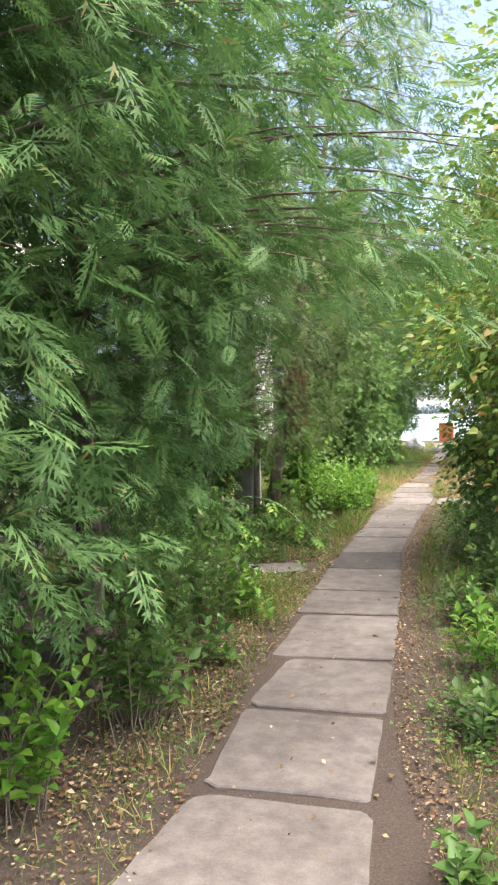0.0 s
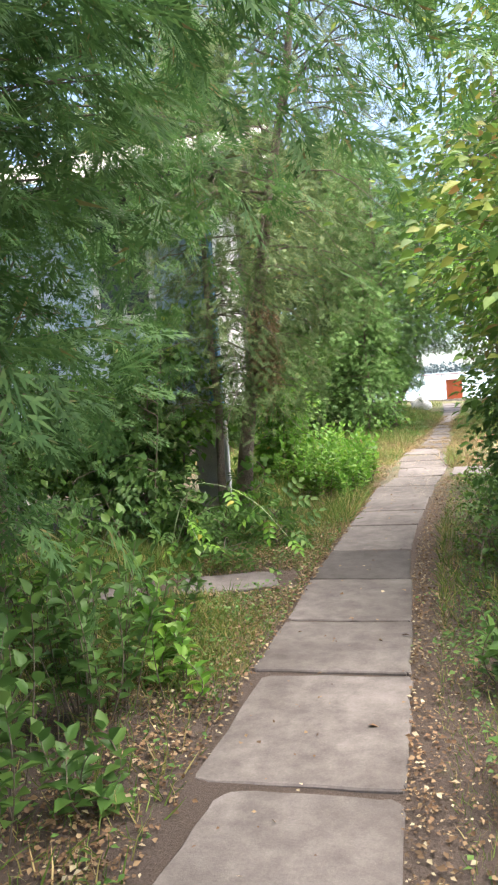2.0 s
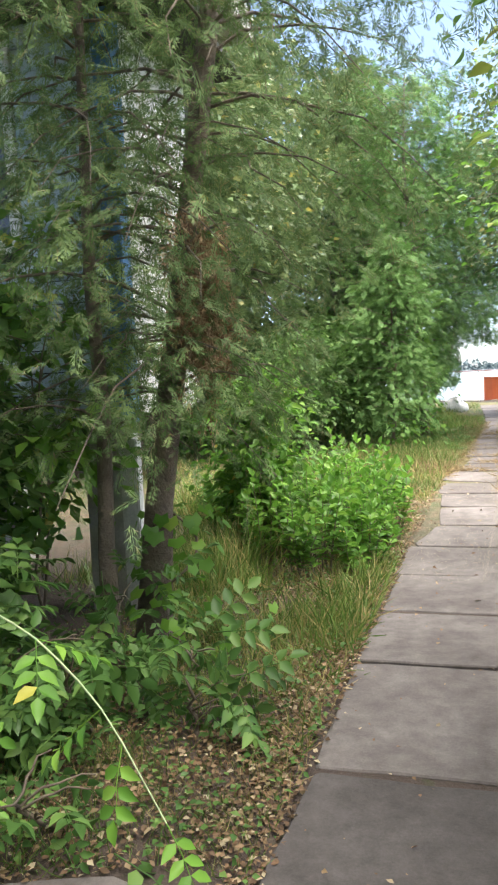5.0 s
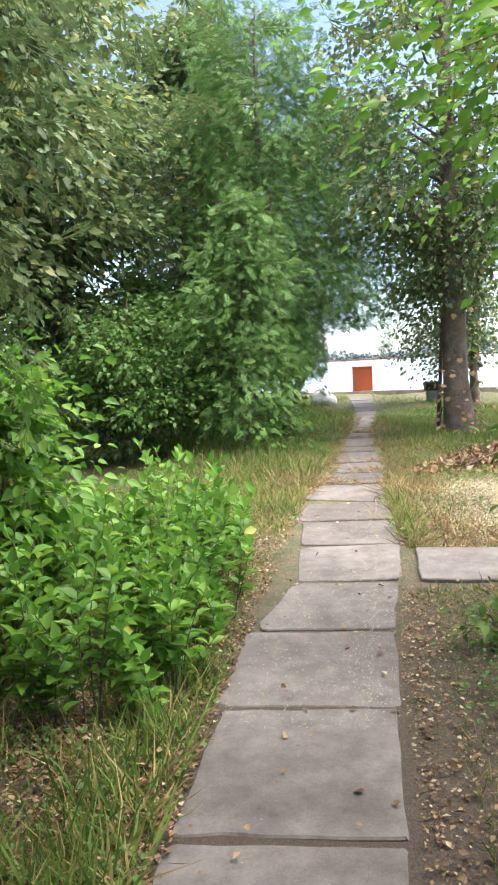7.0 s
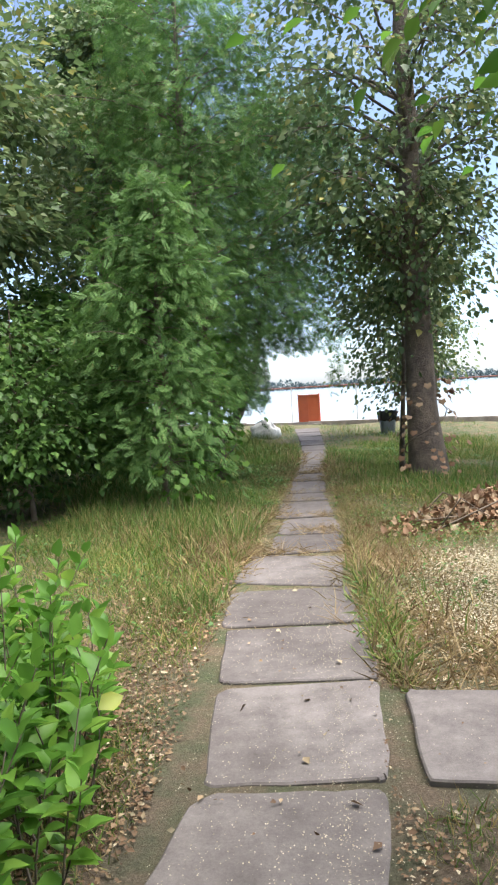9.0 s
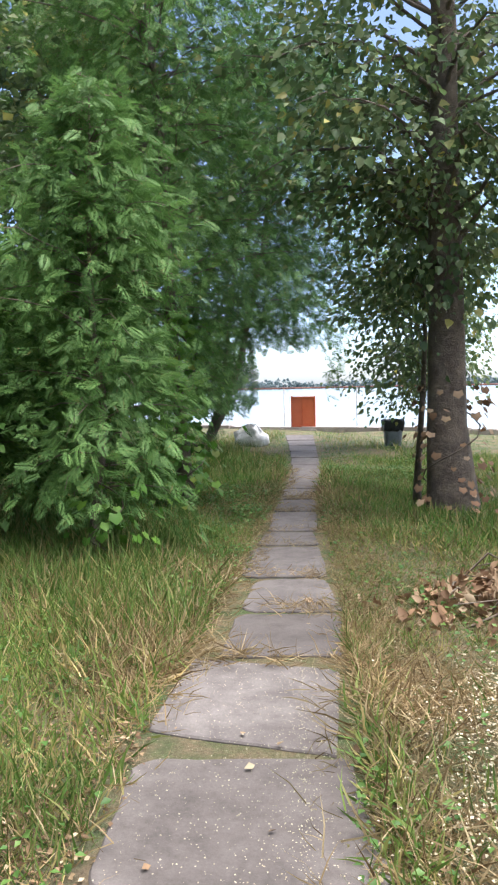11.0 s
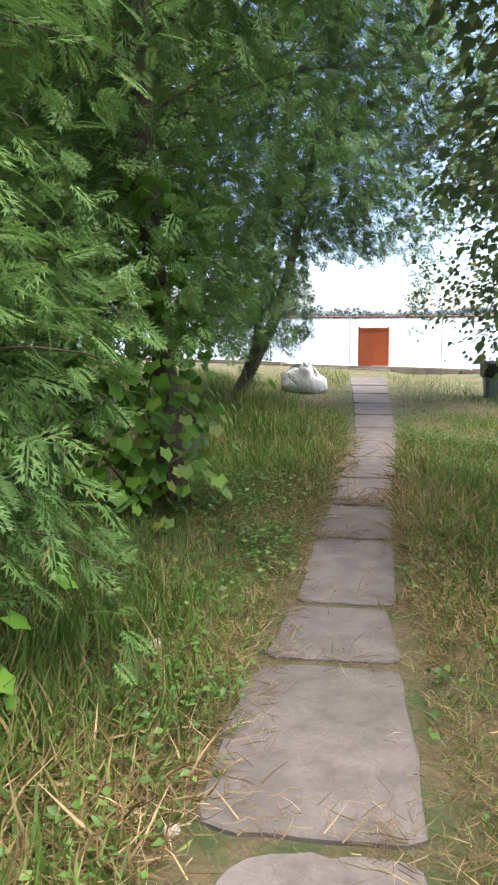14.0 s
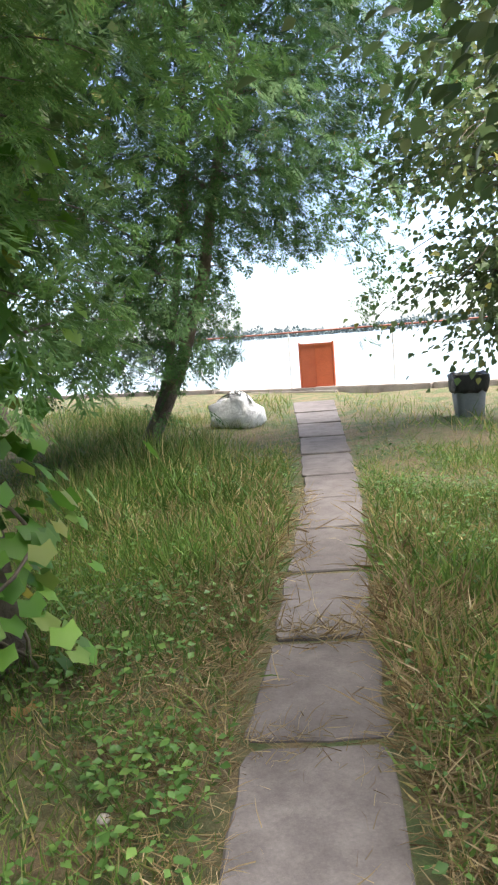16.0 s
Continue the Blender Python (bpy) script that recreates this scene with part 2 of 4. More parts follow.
def soil_z(x, y):
    """The ground with its humps, which die out at the slabs."""
    mid, half = slab_x(y)
    off = np.clip((np.abs(x - mid) - half - 0.05) * 2, 0, 1)
    for cx, cy in ((-1.93, 8.2), (-2.95, 7.78), (0.35, 14.27)):
        off = off * (1 - np.exp(-(((x - cx) / 0.75) ** 2 + ((y - cy) / 0.5) ** 2) ** 2))
    bump = 0.03 * np.sin(x * 2.1 + y * 0.7) + 0.025 * np.sin(x * 1.3 - y * 1.9 + 1) + 0.02 * np.sin(x * 5.3 + y * 4.1)
    near = (np.abs(x) < 12) & (y > -4) & (y < 32)
    return ground_z(x, y) + np.where(near, bump * off, 0)


def clear(pos, half=0.55, top=2.05):
    """Which places keep off the corridor that people walk."""
    return ~((np.abs(pos[:, 0] - way_x(pos[:, 1])) < half) & (pos[:, 2] < top) & (pos[:, 2] > 0.25) & (pos[:, 1] < 31))


# ---- ground ----
def ground_material():
    m, nt, b = nodes("soil_and_turf")
    fine, mid, big = noise_tex(nt, 70, 8, 0.8), noise_tex(nt, 5, 6, 0.65), noise_tex(nt, 0.7, 4)
    soil = ramp(nt, fine, [(0.25, (0.04, 0.028, 0.024)), (0.55, (0.10, 0.073, 0.06)), (0.8, (0.22, 0.165, 0.125))])
    straw = ramp(nt, fine, [(0.25, (0.07, 0.055, 0.03)), (0.55, (0.18, 0.135, 0.075)), (0.8, (0.36, 0.28, 0.165))])
    turf = ramp(nt, fine, [(0.3, (0.03, 0.05, 0.015)), (0.7, (0.10, 0.14, 0.045))])
    c = nt.nodes.new("ShaderNodeTexCoord")
    s = nt.nodes.new("ShaderNodeSeparateXYZ")
    nt.links.new(c.outputs["Object"], s.inputs[0])
    mr = nt.nodes.new("ShaderNodeMapRange")
    mr.inputs["From Min"].default_value, mr.inputs["From Max"].default_value = 11.0, 17.0
    nt.links.new(s.outputs[1], mr.inputs["Value"])
    open_turf = mixed(nt, ramp(nt, mid, [(0.4, (0, 0, 0)), (0.6, (1, 1, 1))]), straw, turf)
    woods = mixed(nt, ramp(nt, mid, [(0.62, (0, 0, 0)), (0.8, (1, 1, 1))]), soil, turf)
    nt.links.new(mixed(nt, mr.outputs[0], woods, open_turf), b.inputs["Base Color"])
    b.inputs["Roughness"].default_value = 0.95
    bumped(nt, b, fine, 0.8, 0.03)
    return m


def build_ground():
    xs = np.concatenate(([-900, -300, -80, -30], np.arange(-12, 12.1, 0.25), [30, 80, 300, 900]))
    ys = np.concatenate(([-400, -60, -15], np.arange(-4, 38.1, 0.25), [45, 80, 200, 500, 1200]))
    X, Y = np.meshgrid(xs, ys, indexing="ij")
    Z = soil_z(X, Y)
    v = np.stack((X, Y, Z), 2).reshape(-1, 3)
    n, k = len(xs), len(ys)
    i, j = np.meshgrid(np.arange(n - 1), np.arange(k - 1), indexing="ij")
    a = (i * k + j).ravel()
    q = np.stack((a, a + k, a + k + 1, a + 1), 1)
    g = part("ground", mesh_of("ground", v, q, True), ground_material())
    tagged(g, "trodden brown soil with dry turf and leaf litter", "ground", kind="structure")


build_ground()


def water_material():
    m, nt, b = nodes("river_water")
    b.inputs["Base Color"].default_value = (0.22, 0.25, 0.26, 1)
    b.inputs["Roughness"].default_value = 0.16
    b.inputs["Specular IOR Level"].default_value = 0.9
    bumped(nt, b, noise_tex(nt, 1.6, 4), 0.12, 0.1)
    return m


wv = [(-900, 33, -1.3), (900, 33, -1.3), (900, 1300, -1.3), (-900, 1300, -1.3)]
tagged(part("water", mesh_of("water", wv, [(0, 1, 2, 3)]), water_material()), "pale wide river under a bright overcast sky", "water", kind="structure")

# the far bank, a low line of woods
fb = []
for i in range(260):
    x = -420 + i * 3.4 + rng.uniform(-1, 1)
    hgt = rng.uniform(5, 11) * (0.75 + 0.35 * math.sin(i * 0.13))
    fb.append((x, 620 + rng.uniform(0, 25), hgt))
fb = np.array(fb)
nl = 60
fp = np.repeat(fb, nl, 0)
ang = rng.uniform(0, 2 * np.pi, len(fp))
hh = rng.uniform(0, 1, len(fp))
pos = np.stack((fp[:, 0] + np.cos(ang) * 3.6 * np.sqrt(1 - hh * 0.8), fp[:, 1] + np.sin(ang) * 3, -1.3 + fp[:, 2] * hh), 1)
v, q = strew(KITE, pos, frames_of(rng.normal(size=(len(pos), 3)), rng.normal(size=(len(pos), 3))), rng.uniform(1.5, 3.2, len(pos)))
# distance haze is painted in: leaf colour shifted to blue-grey
FARWOOD = leaf_mat("hazed_far_woods_leaf", [(0.0, (0.10, 0.14, 0.16)), (1.0, (0.15, 0.20, 0.22))], 0.9, 0.1)
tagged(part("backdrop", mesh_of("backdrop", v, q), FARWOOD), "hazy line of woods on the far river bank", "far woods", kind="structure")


# ---- path of concrete slabs ----
def slab_material(name, k):
    m, nt, b = nodes(name)
    fine, mid, big = noise_tex(nt, 90, 6, 0.8), noise_tex(nt, 7, 6, 0.7), noise_tex(nt, 1.1, 3)
    o = nt.nodes.new("ShaderNodeObjectInfo")
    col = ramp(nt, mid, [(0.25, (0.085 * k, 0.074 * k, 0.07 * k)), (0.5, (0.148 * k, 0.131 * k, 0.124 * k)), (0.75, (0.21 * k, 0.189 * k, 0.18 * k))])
    col = mixed(nt, 0.6, col, ramp(nt, fine, [(0.3, (0.62, 0.62, 0.62)), (0.62, (1.1, 1.1, 1.1)), (0.74, (1.7, 1.7, 1.65))]), "MULTIPLY")
    col = mixed(nt, 0.65, col, ramp(nt, big, [(0.35, (0.5, 0.47, 0.46)), (0.62, (1.1, 1.1, 1.1))]), "MULTIPLY")
    col = mixed(nt, 0.6, col, ramp(nt, o.outputs["Random"], [(0.0, (0.85, 0.84, 0.83)), (1.0, (1.12, 1.12, 1.12))]), "MULTIPLY")
    nt.links.new(col, b.inputs["Base Color"])
    b.inputs["Roughness"].default_value = 0.9
    bumped(nt, b, fine, 0.35, 0.006)
    return m


# the second mix halves the base tone, for one darker slab
CONCRETE, DARK_CONCRETE = slab_material("weathered_concrete", 1.0), slab_material("half_tone_concrete", 0.5)
# same concrete a tenth darker, for the slabs from y 16.5 to 22
MIDTONE_CONCRETE = slab_material("midtone_concrete", 0.9)


def slab_mesh(corners, worn, seed, lift=0.0):
    """A worn slab: its outline runs through four corners, which are rounded off and chipped."""
    r = np.random.default_rng(seed)
    c = np.array(corners, float)
    ring = []
    for i in range(4):
        p, a, b = c[i], c[i - 1], c[(i + 1) % 4]
        w = worn[i]
        da, db = (a - p) / np.linalg.norm(a - p), (b - p) / np.linalg.norm(b - p)
        for s in np.linspace(0, 1, 6):
            ring.append(p + da * w * (1 - s) ** 2 + db * w * s ** 2)
        for s in (0.2, 0.4, 0.6, 0.8):
            ring.append((p + db * w) * (1 - s) + (b - (b - p) / np.linalg.norm(b - p) * worn[(i + 1) % 4]) * s)
    ring = np.array(ring) + r.normal(0, 0.005, (len(ring), 2))
    bm = bmesh.new()
    cz = float(ground_z(*c.mean(0)))
    tilt = r.normal(0, 0.008, 2)
    mid = c.mean(0)
    loops = []
    for inset, z in ((0.0, -0.09), (0.0, 0.006 + lift), (0.008, 0.013 + lift)):
        lp = []
        for x, y in ring:
            d = mid - (x, y)
            d = d / np.linalg.norm(d) * inset
            lp.append(bm.verts.new((x + d[0], y + d[1], cz + z + (np.dot(tilt, (x - mid[0], y - mid[1])) + 0.02 * (y - mid[1]) * (mid[1] > 12.5)))))
        loops.append(lp)
    n = len(ring)
    for lo, hi in zip(loops, loops[1:]):
        for i in range(n):
            bm.faces.new((lo[i], lo[(i + 1) % n], hi[(i + 1) % n], hi[i]))
    bm.faces.new(loops[-1])
    return bm


pavement = thing("pavement", -0.7, 0, 0, "garden path of worn grey concrete slabs", "path", kind="structure")
# near edge, far edge, left and right at the near edge, left and right at the far edge, rounding of the four corners
SLABS = [
    (-3.0, -2.05, -0.75, 0.2, -0.8, 0.15, 0.06), (-2.0, -1.05, -0.85, 0.05, -0.9, 0.05, 0.08), (-1.0, -0.05, -0.95, 0.0, -0.95, 0.0, 0.06),
    (0.0, 1.1, -1.05, -0.1, -1.05, -0.12, 0.06), (1.15, 2.3, -1.15, -0.2, -1.18, -0.22, 0.06), (2.35, 3.24, -1.24, -0.27, -1.15, -0.34, 0.12),
    (3.31, 4.24, -1.12, -0.36, -1.17, -0.37, 0.07), (4.30, 5.20, -1.18, -0.36, -1.1, -0.38, 0.14), (5.25, 6.36, -1.24, -0.38, -1.22, -0.41, 0.08),
    (6.41, 7.28, -1.29, -0.42, -1.28, -0.45, 0.05), (7.31, 8.30, -1.27, -0.46, -1.3, -0.5, 0.05), (8.34, 9.26, -1.31, -0.52, -1.26, -0.56, 0.03),
    (9.32, 10.40, -1.27, -0.56, -1.27, -0.55, 0.03), (10.44, 11.30, -1.27, -0.55, -1.24, -0.5, 0.04), (11.34, 12.19, -1.24, -0.5, -1.2, -0.47, 0.04),
    (12.24, 13.07, -1.23, -0.45, -1.2, -0.42, 0.05), (13.12, 13.92, -1.17, -0.42, -1.0, -0.34, 0.12), (13.97, 14.82, -0.98, -0.32, -1.0, -0.26, 0.10),
    (14.86, 15.62, -1.0, -0.25, -1.02, -0.2, 0.07), (15.66, 16.38, -1.06, -0.2, -1.05, -0.26, 0.1), (16.50, 17.26, -1.05, -0.31, -0.95, -0.24, 0.06),
    (17.38, 18.05, -0.82, -0.22, -0.78, -0.17, 0.06), (18.09, 18.79, -0.76, -0.15, -0.7, -0.22, 0.18), (18.84, 19.77, -0.80, -0.2, -0.76, -0.22, 0.15),
    (19.81, 20.32, -0.72, -0.22, -0.66, -0.24, 0.08), (20.36, 21.27, -0.64, -0.2, -0.6, -0.18, 0.08), (21.31, 21.98, -0.60, -0.17, -0.54, -0.15, 0.05),
    (22.03, 22.78, -0.53, -0.15, -0.49, -0.1, 0.04), (22.82, 23.55, -0.48, -0.09, -0.44, -0.04, 0.05), (23.6, 24.3, -0.44, -0.04, -0.38, 0.01, 0.05),
    (24.35, 25.03, -0.38, 0.01, -0.37, 0.03, 0.05), (25.08, 26.0, -0.38, 0.03, -0.38, 0.06, 0.05), (26.05, 27.0, -0.38, 0.06, -0.38, 0.08, 0.05),
    (27.05, 28.0, -0.39, 0.08, -0.4, 0.1, 0.05), (28.05, 29.1, -0.40, 0.1, -0.42, 0.12, 0.05), (29.15, 30.4, -0.43, 0.12, -0.45, 0.15, 0.05),
]
for i, (y0, y1, a0, b0, a1, b1, w) in enumerate(SLABS):
    sk = 0.1 if i == 20 else 0.0
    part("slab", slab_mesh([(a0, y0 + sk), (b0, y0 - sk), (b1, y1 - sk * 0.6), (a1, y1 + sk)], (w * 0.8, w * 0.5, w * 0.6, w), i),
         DARK_CONCRETE if i == 11 else MIDTONE_CONCRETE if 20 <= i <= 26 else CONCRETE, pavement)
part("slab", slab_mesh([(-2.22, 7.80), (-1.50, 8.08), (-1.66, 8.55), (-2.36, 8.32)], (0.1, 0.05, 0.12, 0.08), 91, 0.012), CONCRETE, pavement)
part("slab", slab_mesh([(-3.25, 7.42), (-2.55, 7.75), (-2.66, 8.1), (-3.4, 7.85)], (0.1, 0.08, 0.1, 0.08), 92, 0.012), CONCRETE, pavement)
part("slab", slab_mesh([(-0.20, 13.93), (0.85, 13.85), (0.9, 14.58), (-0.16, 14.68)], (0.05, 0.05, 0.05, 0.04), 93, 0.012), CONCRETE, pavement)
for ob in pavement.children:
    ob.matrix_parent_inverse = Matrix.Translation((0.7, 0, 0))


# ---- trees ----
def grounded(x, y):
    return float(ground_z(x, y)) - 0.04


def thuja(name, x, y, height, low, radius, boughs, sprays, size, seed, label, group="", leaf=None, lean=(0, 0), fine=False, trunk_r=0.09, droop=0.35,
          side=None, forks=1, template=None, bare=0.03, fill=0, early=1.0, over=()):
    """An arborvitae: trunk, boughs that rise and droop, and flat sprays along them. radius: how far boughs reach at heights 0 to 1."""
    r = np.random.default_rng(seed)
    gz = grounded(x, y)
    top = thing(name, x, y, gz, label, "tree", group)
    wood = []
    zs = np.linspace(0, height, 9)
    stems = []
    for f in range(forks):
        ox, oy = (0, 0) if f == 0 else r.uniform(-0.25, 0.25, 2)
        wig = r.normal(0, 0.035, (9, 2)).cumsum(0)
        line = np.stack((lean[0] * (zs / height) ** early * (1 - 0.35 * f) + wig[:, 0] + ox * np.minimum(1, 0.3 + zs), lean[1] * zs / height + wig[:, 1] + oy * np.minimum(1, 0.3 + zs), zs), 1)
        stems.append(line)
        wood.append(tube(line, trunk_r * (1 - 0.85 * zs / height) * np.where(zs == 0, 1.25, 1) * (1 if f == 0 else 0.65), 8))
    P, D, U, S = [], [], [], []
    for i in range(boughs + len(over)):
        u = min(1.0, (i + r.uniform(0, 1)) / boughs)
        z = low + (height - low) * u ** 0.9 if i < boughs else over[i - boughs][0]
        line = stems[i % forks]
        base = np.array([np.interp(z, zs, line[:, 0]), np.interp(z, zs, line[:, 1]), z])
        a = r.uniform(0, 2 * np.pi)
        reach = np.interp(u, [0, 0.33, 0.66, 1], radius) * r.uniform(0.5, 1.22)
        if side is not None:
            reach *= side(a, u)
        if i >= boughs:
            a, reach = radians(over[i - boughs][1]), over[i - boughs][2]
        h = np.array((math.cos(a), math.sin(a), 0))
        rise = r.uniform(0.2, 0.75) if i < boughs else 0.3
        s = np.linspace(0, 1, 6)
        for shorter in range(8):
            pts = base + h * reach * s[:, None] + np.array((0, 0, 1)) * (reach * (rise * s - droop * s ** 2))[:, None]
            if clear(pts + (x, y, gz), 0.7, 2.3).all():
                break
            reach *= 0.8
        pts[1:-1, :2] += r.normal(0, 0.03, (4, 2))
        wood.append(tube(pts, np.linspace(0.005 + 0.005 * reach, 0.002, 6), 4))
        n = max(4, int(sprays * reach / max(radius)))
        t = bare + (1 - bare) * r.uniform(0, 1, n) ** 0.75
        p = np.stack([np.interp(t, s, pts[:, k]) for k in range(3)], 1)
        perp = np.array((-h[1], h[0], 0))
        sg = r.choice((-1.0, 1.0), n)
        d = h * r.uniform(0.1, 0.9, (n, 1)) + perp * (sg * r.uniform(0.1, 0.9, n))[:, None] + np.array((0, 0, 1)) * r.normal(-0.28, 0.35, (n, 1))
        p = p + d * r.uniform(0, 0.2, (n, 1)) * reach + (perp * r.normal(0, 0.17, (n, 1)) + np.array((0, 0, 1)) * r.normal(-0.04, 0.11, (n, 1))) * (0.3 + reach * t[:, None])
        P.append(p), D.append(d), U.append(np.array((0, 0, 1)) + r.normal(0, 0.5, (n, 3))), S.append(size * r.uniform(0.55, 1.25, n))
    P, D, U, S = map(np.concatenate, (P, D, U, S))
    if fill:
        # loose outer sprays between the boughs
        u = r.uniform(0, 1, fill) ** 0.9
        a = r.uniform(0, 2 * np.pi, fill)
        rr = np.interp(u, [0, 0.33, 0.66, 1], radius) * np.sqrt(r.uniform(0.12, 1.0, fill)) * (0.8 + 0.2 * np.sin(a * 5 + u * 23))
        z = low + (height - low) * u - 0.1 * rr
        out = np.stack((np.cos(a), np.sin(a), np.zeros(fill)), 1)
        line = stems[0]
        fp = out * rr[:, None] + np.stack((np.interp(z, zs, line[:, 0]), np.interp(z, zs, line[:, 1]), z), 1)
        fd = out * r.uniform(0.2, 1, (fill, 1)) + r.normal(0, 0.45, (fill, 3)) + np.array((0, 0, -0.35))
        fs, fu = size * r.uniform(0.6, 1.35, fill), np.array((0, 0, 1)) + out * 0.5 + r.normal(0, 0.4, (fill, 3))
        okf = clear(fp + (x, y, gz)) & clear(fp + fd * fs[:, None] + (x, y, gz))
        loose = strew(template or SPRAY, fp[okf], frames_of(fd[okf], fu[okf]), fs[okf])
    ok = clear(P + (x, y, gz)) & clear(P + D * S[:, None] + (x, y, gz))
    v, q = strew(template or (SPRAY_FINE if fine else SPRAY), P[ok], frames_of(D[ok], U[ok]), S[ok])
    if fill:
        v, q = join((v, q), loose)
    part("trunk", mesh_of("trunk", *join(*wood), True), BARK, top)
    part("crown", mesh_of("crown", v, q), leaf or THUJA, top)
    return top


def broadleaf(name, x, y, height, clusters, leaves, size, seed, label, leaf, group="", template=None, trunk_r=0.12, lean=(0, 0), hang=0.0, spread=0.28, category="tree", trunk_top=None, upward=0.0):
    """A leafy tree: trunk, limbs to each leafy clump, twigs, and single leaves about the twigs.
    clusters: how many, and the middle and half-size of the room they fill, from the foot of the trunk."""
    r = np.random.default_rng(seed)
    gz = grounded(x, y)
    top = thing(name, x, y, gz, label, category, group)
    count, mid, half = clusters
    tz = np.linspace(0, trunk_top or height * 0.9, 10)
    wig = r.normal(0, 0.03, (10, 2)).cumsum(0)
    line = np.stack((lean[0] * tz / height + wig[:, 0], lean[1] * tz / height + wig[:, 1], tz), 1)
    wood = [tube(line, trunk_r * (1 - 0.8 * tz / tz[-1]) * np.where(tz == 0, 1.3, 1), 9)] if trunk_r else []
    P, D = [], []
    for c in range(count):
        g = r.normal(0, 1, 3)
        end = np.array(mid) + np.array(half) * g / np.linalg.norm(g) * r.uniform(0.25, 1) ** 0.4
        zb = float(np.clip(end[2] - r.uniform(0.2, 0.5) * np.linalg.norm(end[:2]), 0.05, tz[-1]))
        b = np.array([np.interp(zb, tz, line[:, 0]), np.interp(zb, tz, line[:, 1]), zb])
        s = np.linspace(0, 1, 7)[:, None]
        dist = np.linalg.norm(end - b)
        limb = b + (end - b) * s + np.array((0, 0, 1)) * (0.12 * dist * np.sin(s * np.pi)) - np.array((0, 0, hang)) * s ** 3
        limb[1:-1] += r.normal(0, 0.02 * dist, (5, 3))
        wood.append(tube(limb, np.linspace(max(0.006, trunk_r * 0.13), 0.003, 7), 4))
        n = leaves // count
        k = r.uniform(0.35, 1, n)
        p = np.stack([np.interp(k, s[:, 0], limb[:, j]) for j in range(3)], 1)
        off = r.normal(0, spread, (n, 3)) * np.array((1, 1, 0.75)) * (0.35 + k[:, None])
        P.append(p + off), D.append(off * 0.8 + (limb[-1] - limb[0]) / dist * 0.25 + np.array((0, 0, -0.22 + upward)) + r.normal(0, 0.12, (n, 3)))
    P, D = np.concatenate(P), np.concatenate(D)
    ok = clear(P + (x, y, gz)) & (P[:, 2] > 0.02)
    P, D = P[ok], D[ok]
    v, q = strew(template or LEAF, P, frames_of(D, np.array((0, 0, 1)) + r.normal(0, 0.55, P.shape)), size * r.uniform(0.6, 1.3, len(P)))
    if wood:
        part("trunk" if trunk_r >= 0.04 else "stem", mesh_of("trunk", *join(*wood), True), BARK if trunk_r >= 0.04 else TWIG, top)
    part("crown" if trunk_r >= 0.04 else "foliage", mesh_of("crown", v, q), leaf, top)
    return top


ROW = "arborvitae along the path"


def to_path(a, u):
    """Boughs reach further over the path, high up, than behind."""
    return 1.0 + 0.35 * math.cos(a) * (u > 0.2)


# the large arborvitae at the start, hanging over the path
thuja("thuja_tree", -2.2, 4.3, 7.0, 1.15, (1.2, 2.0, 2.3, 1.5), 135, 62, 0.2, 11, "old arborvitae with drooping dark green sprays over the path", ROW, fine=True, side=to_path, trunk_r=0.09, fill=6000, over=[(2.45, -32, 2.1), (2.65, -12, 2.2), (2.7, -24, 2.5), (2.8, 4, 2.3), (2.9, -38, 2.4), (3.0, -18, 2.6), (2.55, -48, 1.9), (3.1, -5, 2.6), (2.75, 18, 2.2)])
thuja("thuja_tree", -2.35, 2.5, 6.5, 0.95, (1.2, 1.6, 1.8, 1.2), 95, 52, 0.2, 12, "dense arborvitae with low feathery boughs", ROW, fine=True, trunk_r=0.09, fill=4000)
thuja("thuja_tree", -3.25, 7.1, 6.8, 1.4, (1.2, 1.85, 1.85, 1.0), 85, 48, 0.19, 13, "arborvitae with dense dark boughs before the blue house", ROW, trunk_r=0.055, bare=0.12, fill=4500)
# the pair of trunks in front of the house
leaning = thuja("juniper_tree", -2.45, 10.45, 7.4, 1.3, (1.1, 1.7, 2.1, 1.9), 150, 78, 0.15, 14, "ragged grey-green juniper with a leaning dark trunk", ROW, JUNIPER, lean=(1.1, 0.1), trunk_r=0.09, droop=0.75, template=WISP, fill=7000, early=0.85)
thuja("juniper_tree", -2.5, 10.2, 5.6, 1.25, (0.9, 1.15, 0.9, 0.4), 76, 58, 0.14, 15, "ragged grey-green juniper beside the house corner", ROW, JUNIPER, trunk_r=0.05, droop=0.75, template=WISP, fill=1600)
# further on
thuja("thuja_tree", -1.95, 19.4, 3.6, 0.45, (0.72, 0.82, 0.68, 0.22), 100, 58, 0.15, 16, "young bright green arborvitae in the grass", ROW, YOUNG, fine=True, trunk_r=0.045, droop=0.5, fill=1700)
thuja("thuja_tree", -1.6, 21.9, 7.0, 1.15, (1.2, 1.5, 1.7, 1.2), 120, 52, 0.17, 17, "tall arborvitae with a vine on its trunk", ROW, YOUNG, fine=True, trunk_r=0.085, fill=6500)
thuja("thuja_tree", -1.9, 26.4, 6.8, 0.95, (1.7, 2.1, 2.1, 1.5), 110, 95, 0.18, 18, "leaning arborvitae with a forked trunk by the bank", ROW, lean=(1.5, 0.2), forks=2, trunk_r=0.075, droop=0.5, bare=0.05, fill=15000, early=0.6)
dr = np.random.default_rng(55)
dp = np.array((0.47, -0.16, 2.0)) + dr.normal(0, 1, (260, 3)) * (0.07, 0.07, 0.24)
